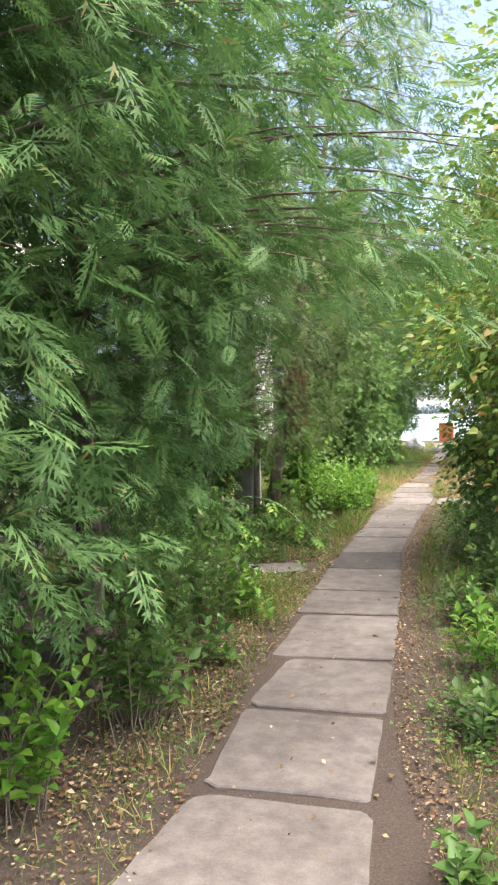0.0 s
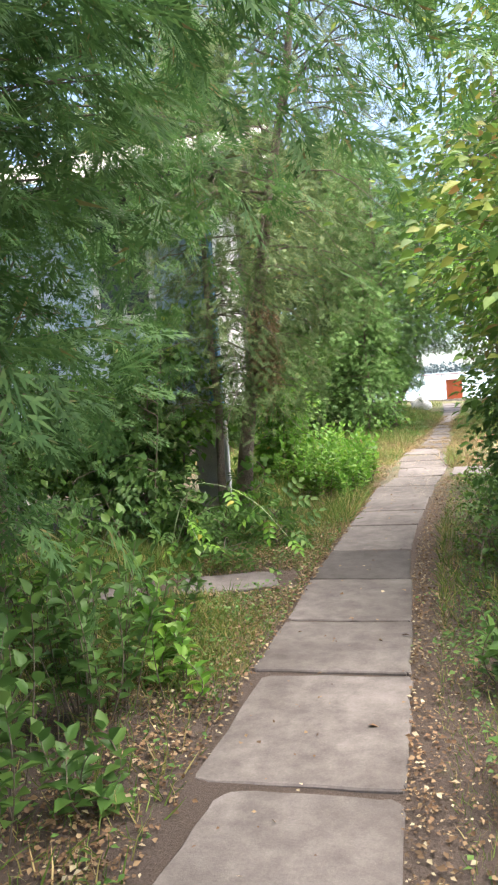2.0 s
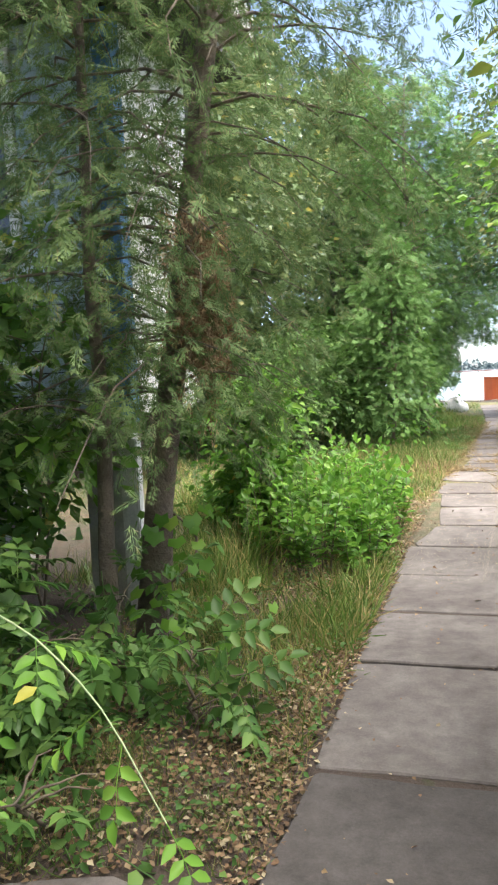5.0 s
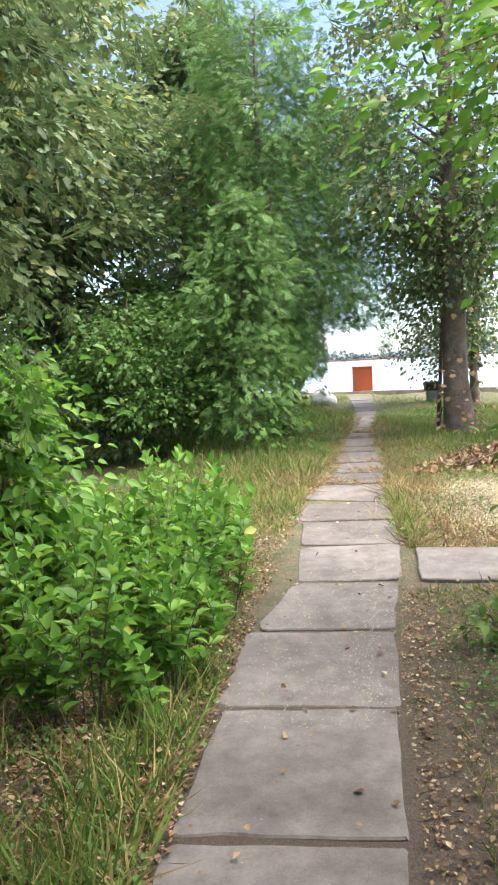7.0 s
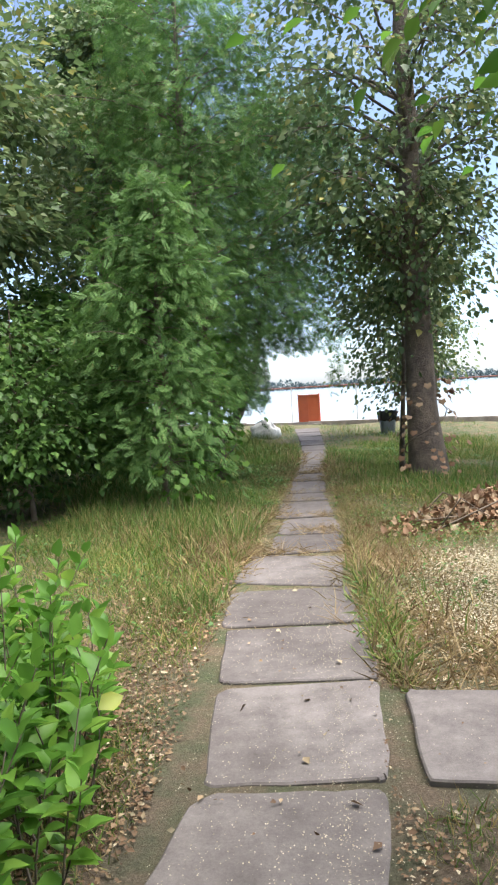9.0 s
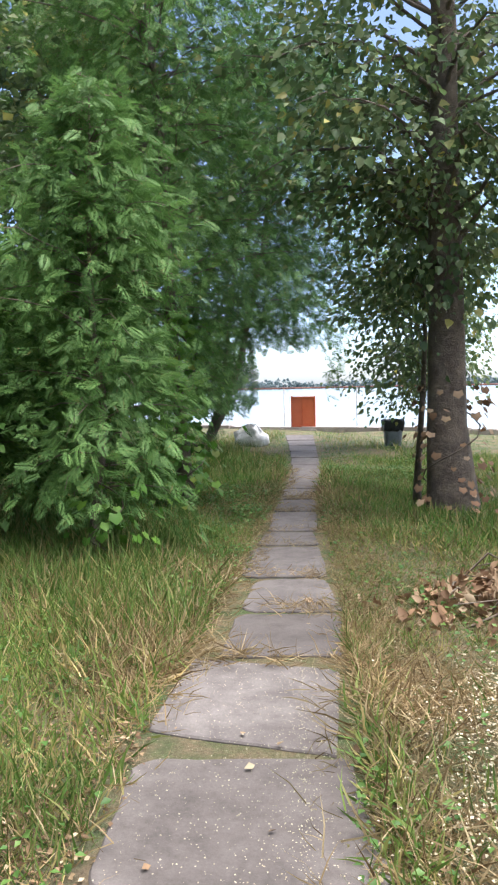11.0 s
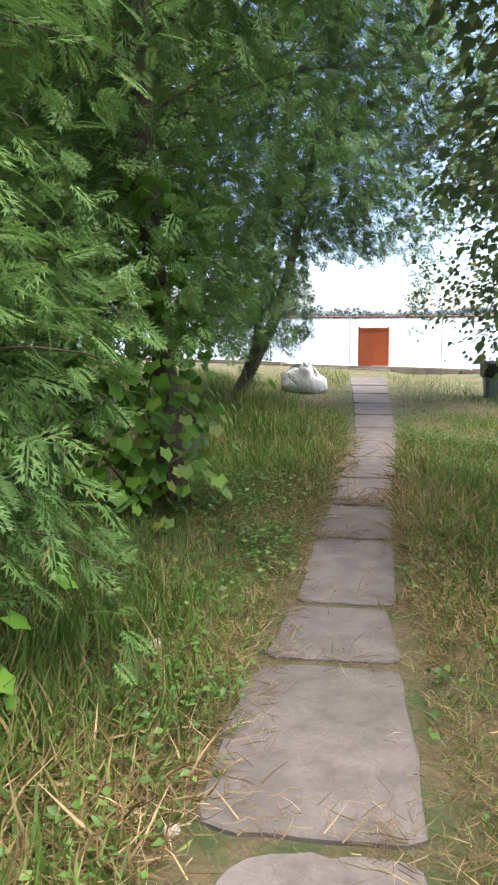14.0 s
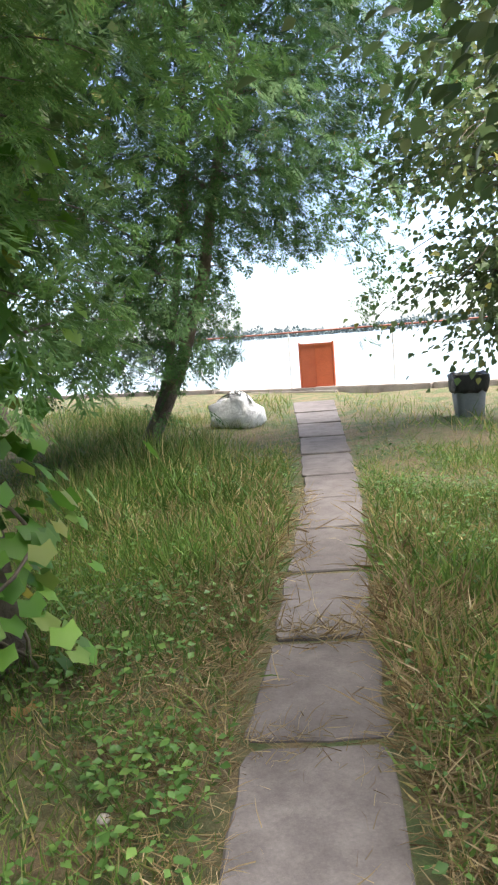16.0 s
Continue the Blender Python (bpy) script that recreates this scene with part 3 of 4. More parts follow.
dv, dq = strew(SPRAY, dp, frames_of(np.array((0.1, -0.1, -1)) + dr.normal(0, 0.25, (260, 3)), dr.normal(0, 1, (260, 3))), dr.uniform(0.1, 0.2, 260))
part("dead_spray", mesh_of("dead_spray", dv, dq), HEAP, leaning, "withered red-brown sprays hanging by the trunk")
# the poplar by the path, and its neighbours
broadleaf("poplar_tree", 1.12, 21.0, 9.0, (75, (-0.1, 0.2, 5.0), (2.4, 2.4, 2.8)), 14500, 0.085, 21, "tall poplar with rough bark and dark hanging leaves", POPLAR, trunk_r=0.21, hang=0.35, template=ROUND, spread=0.22)
broadleaf("willow_tree", 2.45, 27.3, 7.0, (100, (-0.75, 0.0, 3.2), (1.7, 1.8, 2.2)), 13000, 0.08, 22, "dark small-leaved tree hanging before the river", POPLAR, trunk_r=0.10, hang=0.5, spread=0.18, template=ROUND)
broadleaf("sapling", 0.86, 21.6, 3.6, (8, (-0.3, 0, 2.0), (0.6, 0.5, 0.7)), 900, 0.08, 23, "thin bare-stemmed sapling beside the poplar", POPLAR, trunk_r=0.04, hang=0.2)
for i, (x, y, h, n) in enumerate([(-3.75, 25.2, 9.0, 26000), (-5.3, 21.5, 9.0, 26000), (-7.2, 20.5, 9.0, 20000), (-4.6, 29.6, 9.5, 20000), (-8.5, 27.5, 10.0, 18000), (-5.2, 17.2, 9.0, 20000), (-9.5, 14.5, 9.5, 12000)]):
    broadleaf("poplar_tree", x, y, h, (75, (0, 0, h * 0.58), (2.4, 2.4, h * 0.40)), n, 0.14, 30 + i, "tall grey-green poplar behind the arborvitae", POPLAR, "poplars on the lawn", KITE, 0.16, hang=0.3, spread=0.26)
broadleaf("leafy_bush", -3.4, 19.6, 2.6, (40, (0, 0, 1.25), (1.3, 1.1, 1.1)), 8000, 0.09, 40, "dark broad-leaved bush on the lawn", SHADE, "bushes on the lawn", KITE, 0.03, category="bush", spread=0.18)
broadleaf("leafy_bush", -5.2, 18.8, 2.4, (36, (0, 0, 1.15), (1.4, 1.1, 1.0)), 7000, 0.09, 41, "dark broad-leaved bush on the lawn", SHADE, "bushes on the lawn", KITE, 0.03, category="bush", spread=0.18)
for i, (x, y, h) in enumerate([(-4.6, 23.4, 3.2), (-6.4, 24.2, 3.6), (-8.4, 22.6, 3.8), (-6.9, 18.2, 3.0), (-10.2, 25.5, 4.0), (-3.1, 21.6, 2.6)]):
    broadleaf("leafy_bush", x, y, h, (40, (0, 0, h * 0.5), (1.3, 1.1, h * 0.46)), 7000, 0.13, 400 + i, "tall dark broad-leaved bush under the poplars", SHADE, "bushes on the lawn", KITE, 0.03, category="bush", spread=0.2)
broadleaf("leafy_bush", 0.85, 13.25, 1.7, (16, (-0.1, 0, 1.1), (0.5, 0.35, 0.45)), 800, 0.075, 411, "thin leafy bush with a few yellow leaves by the side slab", YELLOW, "", LEAF, 0.025, category="bush", spread=0.13)
broadleaf("leafy_bush", 0.45, 9.4, 1.9, (30, (0, 0, 1.05), (0.55, 0.9, 0.75)), 3600, 0.07, 410, "grey-green leafy bush at the path edge", SHADE, "", LEAF, 0.03, category="bush", spread=0.14)
for i, (x, y, h) in enumerate([(-4.7, 4.6, 8.0), (-4.6, 1.6, 8.0), (-6.6, 3.0, 9.0)]):
    broadleaf("maple_tree", x, y, h, (60, (0.2, 0, h * 0.55), (1.5, 1.7, h * 0.40)), 14000, 0.15, 420 + i, "shady broad-leaved tree behind the arborvitae", SHADE, "trees behind the arborvitae", KITE, 0.12, spread=0.25)
broadleaf("leafy_bush", -2.45, 13.0, 1.55, (26, (0, 0, 0.85), (0.42, 0.42, 0.65)), 3400, 0.08, 42, "bright green broad-leaved bush by the house", FRESH, "", LEAF, 0.025, category="bush", spread=0.14)
for i, (x, y) in enumerate([(-4.4, 3.4), (-4.7, 5.6), (-5.6, 7.6), (-4.0, 1.2), (-6.4, 4.6)]):
    broadleaf("leafy_bush", x, y, 2.8, (34, (0, 0, 1.3), (1.2, 1.2, 1.25)), 4200, 0.11, 43 + i, "dark broad-leaved bush behind the arborvitae", SHADE, "bushes behind the arborvitae", KITE, 0.03, category="bush", spread=0.2)
# right side of the path
broadleaf("maple_tree", 1.15, 7.8, 5.5, (70, (-0.4, 0.3, 3.1), (1.0, 2.6, 2.3)), 12000, 0.085, 50, "yellowing broad-leaved tree leaning over the path", YELLOW, "trees right of the path", LEAF, 0.09)
broadleaf("maple_tree", 1.6, 12.9, 6.0, (46, (-0.9, 0.2, 2.95), (1.1, 1.2, 0.85)), 5200, 0.08, 51, "broad-leaved tree with branches over the path", FRESH, "trees right of the path", LEAF, 0.10)
# canopy added overhead to darken the slabs around y 8 to 12
broadleaf("maple_tree", 1.55, 10.3, 5.5, (46, (-0.7, 0.0, 3.7), (1.5, 1.5, 1.1)), 4800, 0.085, 54, "broad-leaved tree added to shade the path slabs", SHADE, "trees right of the path", LEAF, 0.08)
broadleaf("maple_tree", 3.0, 3.6, 6.0, (50, (-0.4, 0.3, 3.0), (1.7, 1.8, 2.0)), 8000, 0.10, 52, "shady broad-leaved tree beside the path", SHADE, "trees right of the path", LEAF, 0.10)
broadleaf("maple_tree", 4.4, 18.6, 7.0, (50, (0, 0, 3.8), (1.8, 2.0, 2.6)), 8000, 0.12, 53, "broad-leaved tree at the edge of the lawn", SHADE, "trees right of the path", KITE, 0.11)
# trees added out of view, right and behind, to cut the skylight
for i, (x, y, h) in enumerate([(4.5, 9.5, 7), (4.8, 22, 8), (5.5, 2, 8), (-5.5, -2.5, 8), (1.8, -5.5, 8)]):
    broadleaf("maple_tree", x, y, h, (40, (0, 0, h * 0.55), (2.0, 2.2, h * 0.38)), 6000, 0.15, 60 + i, "unseen shady broad-leaved tree added to close off light from the grove", SHADE, "trees of the grove", KITE, 0.13)


# ---- undergrowth ----
def shrub(name, x, y, h, w, n, size, seed, label, leaf, template, stems=9, group="", upward=0.0):
    return broadleaf(name, x, y, h, (stems, (0, 0, h * 0.62), (w, w, h * 0.42)), n, size, seed, label, leaf, group, template, 0.012, spread=0.09, category="shrub", upward=upward)


def sprig_shrub(name, x, y, h, w, stems, leaves, size, seed, label, leaf, group=""):
    """A clump of upright stems, each with leaves set in turn round it from near the foot to the tip."""
    r = np.random.default_rng(seed)
    gz = grounded(x, y)
    top = thing(name, x, y, gz, label, "shrub", group)
    wood, P, D, S = [], [], [], []
    for i in range(stems):
        a, rad = r.uniform(0, 2 * np.pi), w * math.sqrt(r.uniform(0, 1))
        foot = np.array((math.cos(a) * rad * 0.6, math.sin(a) * rad * 0.6, 0))
        tip = np.array((math.cos(a) * rad * 1.15, math.sin(a) * rad * 1.15, h * r.uniform(0.55, 1.08))) + r.normal(0, 0.03, 3)
        s = np.linspace(0, 1, 6)
        line = foot + (tip - foot) * s[:, None]
        line[:, :2] += (np.sin(s * np.pi) * 0.08)[:, None] * r.normal(0, 0.7, 2)
        wood.append(tube(line, np.linspace(0.0045, 0.002, 6), 4))
        t = np.linspace(0.28, 1.0, leaves) + r.normal(0, 0.015, leaves)
        b = np.arange(leaves) * 2.4 + r.uniform(0, 6)
        p = np.stack([np.interp(t, s, line[:, k]) for k in range(3)], 1)
        flat = 1.0 - 0.65 * np.clip((t - 0.75) / 0.25, 0, 1)
        P.append(p)
        D.append(np.stack((np.cos(b) * flat, np.sin(b) * flat, 0.35 + 0.6 * (1 - flat) + r.normal(0, 0.22, leaves)), 1))
        S.append(size * (0.65 + 0.5 * np.sin(np.clip(t, 0, 1) * np.pi * 0.8)) * r.uniform(0.75, 1.2, leaves))
    P, D, S = map(np.concatenate, (P, D, S))
    ok = clear(P + (x, y, gz))
    v, q = strew(LEAF, P[ok], frames_of(D[ok], np.array((0, 0, 1)) + r.normal(0, 0.25, D[ok].shape)), S[ok])
    part("stem", mesh_of("stem", *join(*wood), True), TWIG, top)
    part("foliage", mesh_of("foliage", v, q), leaf, top)
    return top


LOW = "undergrowth beside the path"
for i, (x, y, h, w, n) in enumerate([(-2.0, 2.9, 0.75, 0.45, 420), (-1.75, 3.9, 0.7, 0.35, 360), (-1.95, 4.8, 0.85, 0.4, 420), (-1.9, 5.7, 0.8, 0.35, 360), (-1.6, 6.05, 0.5, 0.22, 160),
                                     (-2.5, 5.3, 0.95, 0.4, 420), (-2.4, 6.4, 0.9, 0.4, 380), (-2.1, 7.0, 0.6, 0.3, 200), (-3.0, 6.9, 0.9, 0.45, 380), (-1.55, 5.0, 0.35, 0.16, 90), (-2.4, 3.6, 0.9, 0.5, 420)]):
    sprig_shrub("undergrowth_shrub", x, y, h, w, n // 16, 14, 0.085, 100 + i, "low shrub with broad green leaves beside the path", SHADE if i % 4 else FRESH, LOW)
for i, (x, y, h, w, n) in enumerate([(0.30, 4.1, 0.42, 0.28, 240), (0.42, 5.2, 0.5, 0.3, 260), (0.28, 6.2, 0.4, 0.25, 200), (0.5, 7.2, 0.6, 0.35, 260), (0.65, 3.3, 0.5, 0.3, 240), (0.9, 5.8, 0.8, 0.4, 320),
                                     (0.6, 8.5, 0.7, 0.4, 280), (0.85, 9.6, 0.8, 0.4, 260), (0.45, 10.6, 0.5, 0.3, 200), (0.6, 11.8, 0.5, 0.35, 220), (0.95, 12.6, 0.6, 0.35, 220), (0.25, 2.6, 0.35, 0.22, 150)]):
    sprig_shrub("undergrowth_shrub", x - 0.12, y, h, w, n // 11, 12, 0.075, 120 + i, "low leafy plant in the litter beside the path", FRESH if i % 3 == 1 else SHADE, LOW)
for i, (x, y, h, w, n) in enumerate([(0.05, 11.2, 0.3, 0.2, 130), (0.25, 12.0, 0.28, 0.22, 140), (0.05, 12.7, 0.3, 0.2, 130), (0.4, 13.3, 0.3, 0.25, 140), (0.15, 10.2, 0.32, 0.2, 120), (0.0, 9.0, 0.3, 0.2, 120)]):
    shrub("undergrowth_shrub", x, y, h, w, n, 0.055, 300 + i, "small yellowing plant in the leaf litter", YELLOW, LEAF, group=LOW)
for i, (x, y, h, w, n) in enumerate([(-2.05, 8.95, 0.65, 0.35, 46), (-2.5, 8.9, 0.75, 0.4, 52), (-1.75, 9.35, 0.5, 0.28, 34), (-2.9, 9.3, 0.9, 0.45, 60), (-2.3, 9.6, 0.7, 0.35, 44), (-3.5, 8.9, 1.0, 0.5, 60), (-1.95, 8.5, 0.4, 0.2, 18)]):
    shrub("ash_seedling", x - 0.08, y + 0.25, h * 0.92, w, int(n * 1.4), 0.23, 140 + i, "seedling with feathered green leaves", SHADE, COMPOUND, 7, "seedlings under the juniper")
for i in range(22):
    x, y = -2.95 - 0.11 * i * rng.uniform(0.7, 1.1), 9.2 + rng.uniform(0, 1.5)
    shrub("raspberry_shrub", x, y, rng.uniform(1.3, 2.5), 0.5, 520, 0.11, 160 + i, "dense dark thicket of leaves against the house", SHADE if i % 3 else FRESH, KITE, 14, group="thicket before the house")
GP = [(-1.35, 12.3), (-1.75, 12.1), (-2.2, 12.4), (-1.5, 12.8), (-1.95, 12.8), (-2.45, 12.9), (-1.35, 13.3), (-1.75, 13.35), (-2.2, 13.4), (-2.7, 13.3), (-1.38, 13.75), (-1.7, 13.9), (-2.15, 14.0), (-1.5, 14.4), (-1.9, 14.6), (-2.65, 13.95)]
for i, (x, y) in enumerate(GP):
    sprig_shrub("snowberry_shrub", x - 0.08, y, 0.62 + 0.12 * (i % 3), 0.27, 15, 17, 0.085, 200 + i, "bright green leafy shrub at the path edge", FRESH, "bright green shrubs")


def vine(x, y, h, n, seed, leaf=None, base=0.0, big=0.55, label="climbing vine with lobed green and yellow leaves"):
    r = np.random.default_rng(seed)
    gz = grounded(x, y)
    top = thing("vine", x, y, gz, label, "vine")
    t = np.linspace(0, 1, 14)
    line = np.stack(((0.13 + base) * np.cos(t * 9), (0.13 + base) * np.sin(t * 9), t * h), 1)
    part("stem", mesh_of("vine", *tube(line, np.full(14, 0.008), 5), True), TWIG, top)
    u = r.uniform(0.1, 1, n)
    a = r.uniform(0, 6.3, n)
    p = np.stack((np.cos(a) * (0.14 + base + r.exponential(0.1, n)), np.sin(a) * (0.14 + base + r.exponential(0.1, n)), u * h), 1)
    d = np.stack((np.cos(a) * 0.6, np.sin(a) * 0.6, r.normal(-0.8, 0.3, n)), 1)
    v, q = strew(LOBED, p, frames_of(d, np.stack((np.cos(a), np.sin(a), 0.4 + 0 * a), 1) + r.normal(0, 0.3, (n, 3))), r.uniform(0.1, 0.19, n) * (0.5 if base else big))
    part("foliage", mesh_of("vine_leaves", v, q), leaf or (YELLOW if seed % 2 else FRESH), top)


vine(-1.54, 21.8, 2.1, 420, 4, big=0.62)
vine(-1.45, 21.7, 0.8, 50, 5, big=0.6)
vine(-1.85, 21.6, 1.5, 200, 8, big=0.62)
vine(-1.8, 19.2, 0.7, 60, 2)
vine(-2.25, 10.4, 0.9, 90, 4)
vine(1.1, 21.0, 1.3, 110, 6, HEAP, 0.14, label="climbing vine with withered orange leaves on the poplar")


def cane(points, seed, label):
    """An arching bramble cane with a few leaves."""
    r = np.random.default_rng(seed)
    p = np.array(points, float)
    u = np.linspace(0, 1, 16)
    k = np.linspace(0, 1, len(p))
    line = np.stack([np.interp(u, k, p[:, j]) for j in range(3)], 1)
    line[1:-1] = (line[:-2] + 2 * line[1:-1] + line[2:]) / 4
    top = thing("bramble_cane", *line[0], label, "plant", "bramble canes")
    line = line - line[0]
    part("stem", mesh_of("cane", *tube(line, np.linspace(0.006, 0.002, 16), 6), True), CANE, top)
    at = line[r.integers(3, 16, 7)]
    d = np.stack((r.normal(0, 1, 7), r.normal(0, 1, 7), np.full(7, -0.5)), 1)
    v, q = strew(COMPOUND, at, frames_of(d, np.array((0, 0, 1)) + r.normal(0, 0.3, (7, 3))), r.uniform(0.16, 0.26, 7))
    part("foliage", mesh_of("cane_leaves", v, q), FRESH, top)


CANE = plain_mat("pale_green_cane", (0.30, 0.40, 0.20), (0.42, 0.50, 0.28), 6, 0.6)
cane([(-2.75, 9.0, 0.02), (-2.6, 8.95, 0.5), (-2.4, 8.85, 0.76), (-2.0, 8.6, 0.74), (-1.7, 8.45, 0.6), (-1.45, 8.3, 0.36)], 1, "pale arching bramble cane over the seedlings")
cane([(-2.7, 8.9, 0.02), (-2.4, 8.6, 0.5), (-2.2, 8.4, 0.22)], 2, "pale arching bramble cane over the seedlings")


# ---- grass, straw and fallen leaves ----
def turf(name, n, where, length, leaf, label, seed, stiff=0.9, width=1.0, over=0.0):
    r = np.random.default_rng(seed)
    x, y = where(r, n)
    mid, half = slab_x(y)
    keep = np.abs(x - mid) > half + 0.03 - over + r.exponential(0.05 + over * 0.4, n)
    keep &= ~((x > -0.3) & (x < 0.95) & (y > 13.8) & (y < 14.75)) & ~((x > -3.5) & (x < -1.4) & (y > 7.5) & (y < 8.6) & (np.abs((y - 8.2) - 0.4 * (x + 1.9)) < 0.3))
    keep &= y + 0.52 * x < 31.2
    if name != "cut_straw":
        keep &= ~((x > -0.05) & (x < 1.8) & (y > 14.7) & (y < 17.4) & (r.uniform(0, 1, n) > 0.12))
        keep &= ~((x > 0.1) & (y > 26.0) & (r.uniform(0, 1, n) > 0.3))
    x, y = x[keep], y[keep]
    n = len(x)
    p = np.stack((x, y, soil_z(x, y) + (0.028 if over else -0.008)), 1)
    d = np.stack((r.normal(0, 1, n), r.normal(0, 1, n), np.abs(r.normal(stiff * 2, 0.6, n))), 1)
    up = np.stack((r.normal(0, 1, n), r.normal(0, 1, n), 0.1 * np.ones(n)), 1)
    tv = BLADE[0] * (1, width * 0.16 / max(length, 0.12), 1)
    v, q = strew((tv, BLADE[1]), p, frames_of(d, up), length * r.uniform(0.4, 1.4, n) * (1 + 0.4 * np.sin(x * 1.7 + y * 0.9)))
    ob = part(name, mesh_of(name, v, q), leaf)
    tagged(ob, label, "grass", kind="stuff")


def box(x0, x1, y0, y1):
    return lambda r, n: (r.uniform(x0, x1, n), r.uniform(y0, y1, n))


def near_way(a, b, y0, y1):
    """Beside the path, thinning outwards from a to b metres."""
    def f(r, n):
        y = r.uniform(y0, y1, n)
        s = r.choice((-1.0, 1.0), n)
        return way_x(y) + s * (a + (b - a) * r.uniform(0, 1, n) ** 1.7), y
    return f


def clumps(x0, x1, y0, y1, count, sigma):
    def f(r, n):
        cx, cy = r.uniform(x0, x1, count), r.uniform(y0, y1, count)
        k = r.integers(0, count, n)
        return cx[k] + r.normal(0, sigma, n), cy[k] + r.normal(0, sigma, n)
    return f


turf("grass", 50000, box(-6, 3.5, 15, 31), 0.13, GRASS, "long mixed grass of the lawn by the river", 1)
turf("tall_grass", 13000, clumps(-3.2, -1.1, 17, 30, 90, 0.2), 0.22, GRASS, "tall seeding grass left of the path", 2, 1.3)
turf("grass", 15000, clumps(-3.2, -1.05, 15.3, 19.5, 110, 0.14), 0.13, GRASS, "green and dry grass beside the path", 45, 0.8, 1.5)
turf("grass", 15000, clumps(-2.6, -0.8, 19.3, 25, 110, 0.16), 0.14, LUSH, "lush green grass along the path", 46, 0.8, 1.5)
turf("grass", 9000, clumps(0.1, 1.7, 19.5, 25.5, 70, 0.16), 0.11, LUSH, "lush green grass near the poplar", 47, 0.8, 1.5)
turf("dry_grass", 3000, clumps(-2.6, -1.15, 15.5, 18.4, 45, 0.14), 0.13, STRAW, "tall dry seeding stalks beside the path", 41, 1.1, 0.8)
turf("tall_grass", 15000, clumps(0.7, 2.8, 20, 25.5, 60, 0.2), 0.11, GRASS, "low green grass right of the path", 3, 0.9, 1.3)
turf("dry_grass", 12000, near_way(0.3, 2.4, 14, 23), 0.11, STRAW, "dry yellow grass along the path edge", 4, 0.35)
turf("cut_straw", 10000, clumps(-1.2, 0.2, 16.5, 22.5, 60, 0.14), 0.15, STRAW, "cut straw strewn at the path edge", 5, 0.05)
turf("cut_straw", 15000, clumps(0.0, 1.7, 14.8, 17.3, 40, 0.2), 0.075, STRAW, "patch of dry cut grass beside the slab", 6, 0.15)
turf("grass", 9000, clumps(-4.6, -1.7, 6.6, 10.5, 60, 0.14), 0.18, GRASS, "shady grass under the junipers", 7)
turf("grass", 6000, clumps(-2.9, -1.15, 9.5, 12.6, 26, 0.12), 0.18, GRASS, "grass tufts beside the path", 8)
turf("tall_grass", 7000, clumps(-3.6, -2.4, 11.3, 15.5, 30, 0.15), 0.34, GRASS, "tall bright grass behind the shrubs", 9, 1.3, 1.4)
turf("grass", 9000, clumps(-3.9, -2.5, 8.35, 9.6, 30, 0.12), 0.2, GRASS, "lush green grass behind the side slabs", 42, 0.9, 1.3)
turf("grass", 9000, clumps(0.15, 1.3, 1.0, 9.0, 50, 0.13), 0.12, GRASS, "green and dry grass tufts beside the path", 43, 0.7, 1.2)
turf("grass", 24000, near_way(0.35, 1.9, 0, 13.8), 0.09, GRASS, "sparse grass along the path edge", 10)
turf("grass", 9000, box(-8, 4, 14, 20), 0.16, STRAW, "sun-dried turf on the lawn", 11, 0.5)


turf("grass", 16000, clumps(-3.4, -1.25, 6.2, 9.4, 120, 0.14), 0.10, GRASS, "short shady grass about the side slabs", 12, 0.7)
turf("dry_grass", 9000, clumps(-3.2, -1.2, 6.0, 12.5, 90, 0.15), 0.085, STRAW, "short dry grass about the side slabs", 13, 0.25)
turf("dry_grass", 7000, near_way(0.35, 1.3, 0.5, 14.5), 0.07, STRAW, "dry straw trodden in beside the slabs", 14, 0.12)
turf("cut_straw", 9000, near_way(0.24, 0.62, 16.6, 22.5), 0.10, STRAW, "dry straw swept against the slabs", 44, 0.04, 0.75, 0.16)
turf("cut_straw", 5200, near_way(0.0, 0.7, 15.5, 24.5), 0.10, STRAW, "dry straw lying over the edges of the slabs", 31, 0.04, 0.75, 0.18)
for i, (y0, y1, *_) in enumerate(SLABS[20:27]):
    turf("cut_straw", 320, clumps(-0.75, -0.1, y1 - 0.03, y1 + 0.1, 5, 0.06), 0.10, STRAW, "tuft of dry straw caught in a joint of the path", 60 + i, 0.04, 0.7, 0.6)
turf("grass", 6000, clumps(-1.75, -1.05, 10.5, 16.0, 60, 0.10), 0.10, GRASS, "mixed short grass at the edge of the slabs", 48, 0.6, 1.4)
turf("dry_grass", 9000, clumps(-1.75, -1.1, 8.8, 16.2, 70, 0.11), 0.075, STRAW, "short dry grass at the foot of the shrubs", 33, 0.4, 1.2)
turf("grass", 4000, clumps(-1.6, -1.15, 9.5, 14.2, 40, 0.08), 0.09, GRASS, "short green grass at the foot of the shrubs", 34, 0.6, 1.5)
turf("grass", 3200, near_way(0.1, 0.7, 15.0, 25.5), 0.075, GRASS, "low green weeds in the joints of the path", 32, 0.6, 1.6, 0.06)
turf("grass", 20000, clumps(-3.4, 2.0, 18.5, 27, 200, 0.16), 0.11, GRASS, "thick green turf near the bank", 15, 0.8, 1.5)

turf("grass", 20000, near_way(0.22, 2.4, 15, 26), 0.10, GRASS, "dense short grass along the path", 16, 0.55, 1.8)
turf("cut_straw", 13000, near_way(0.2, 2.2, 14.5, 25), 0.13, STRAW, "dry cut stalks lying along the path", 17, 0.25, 0.95)

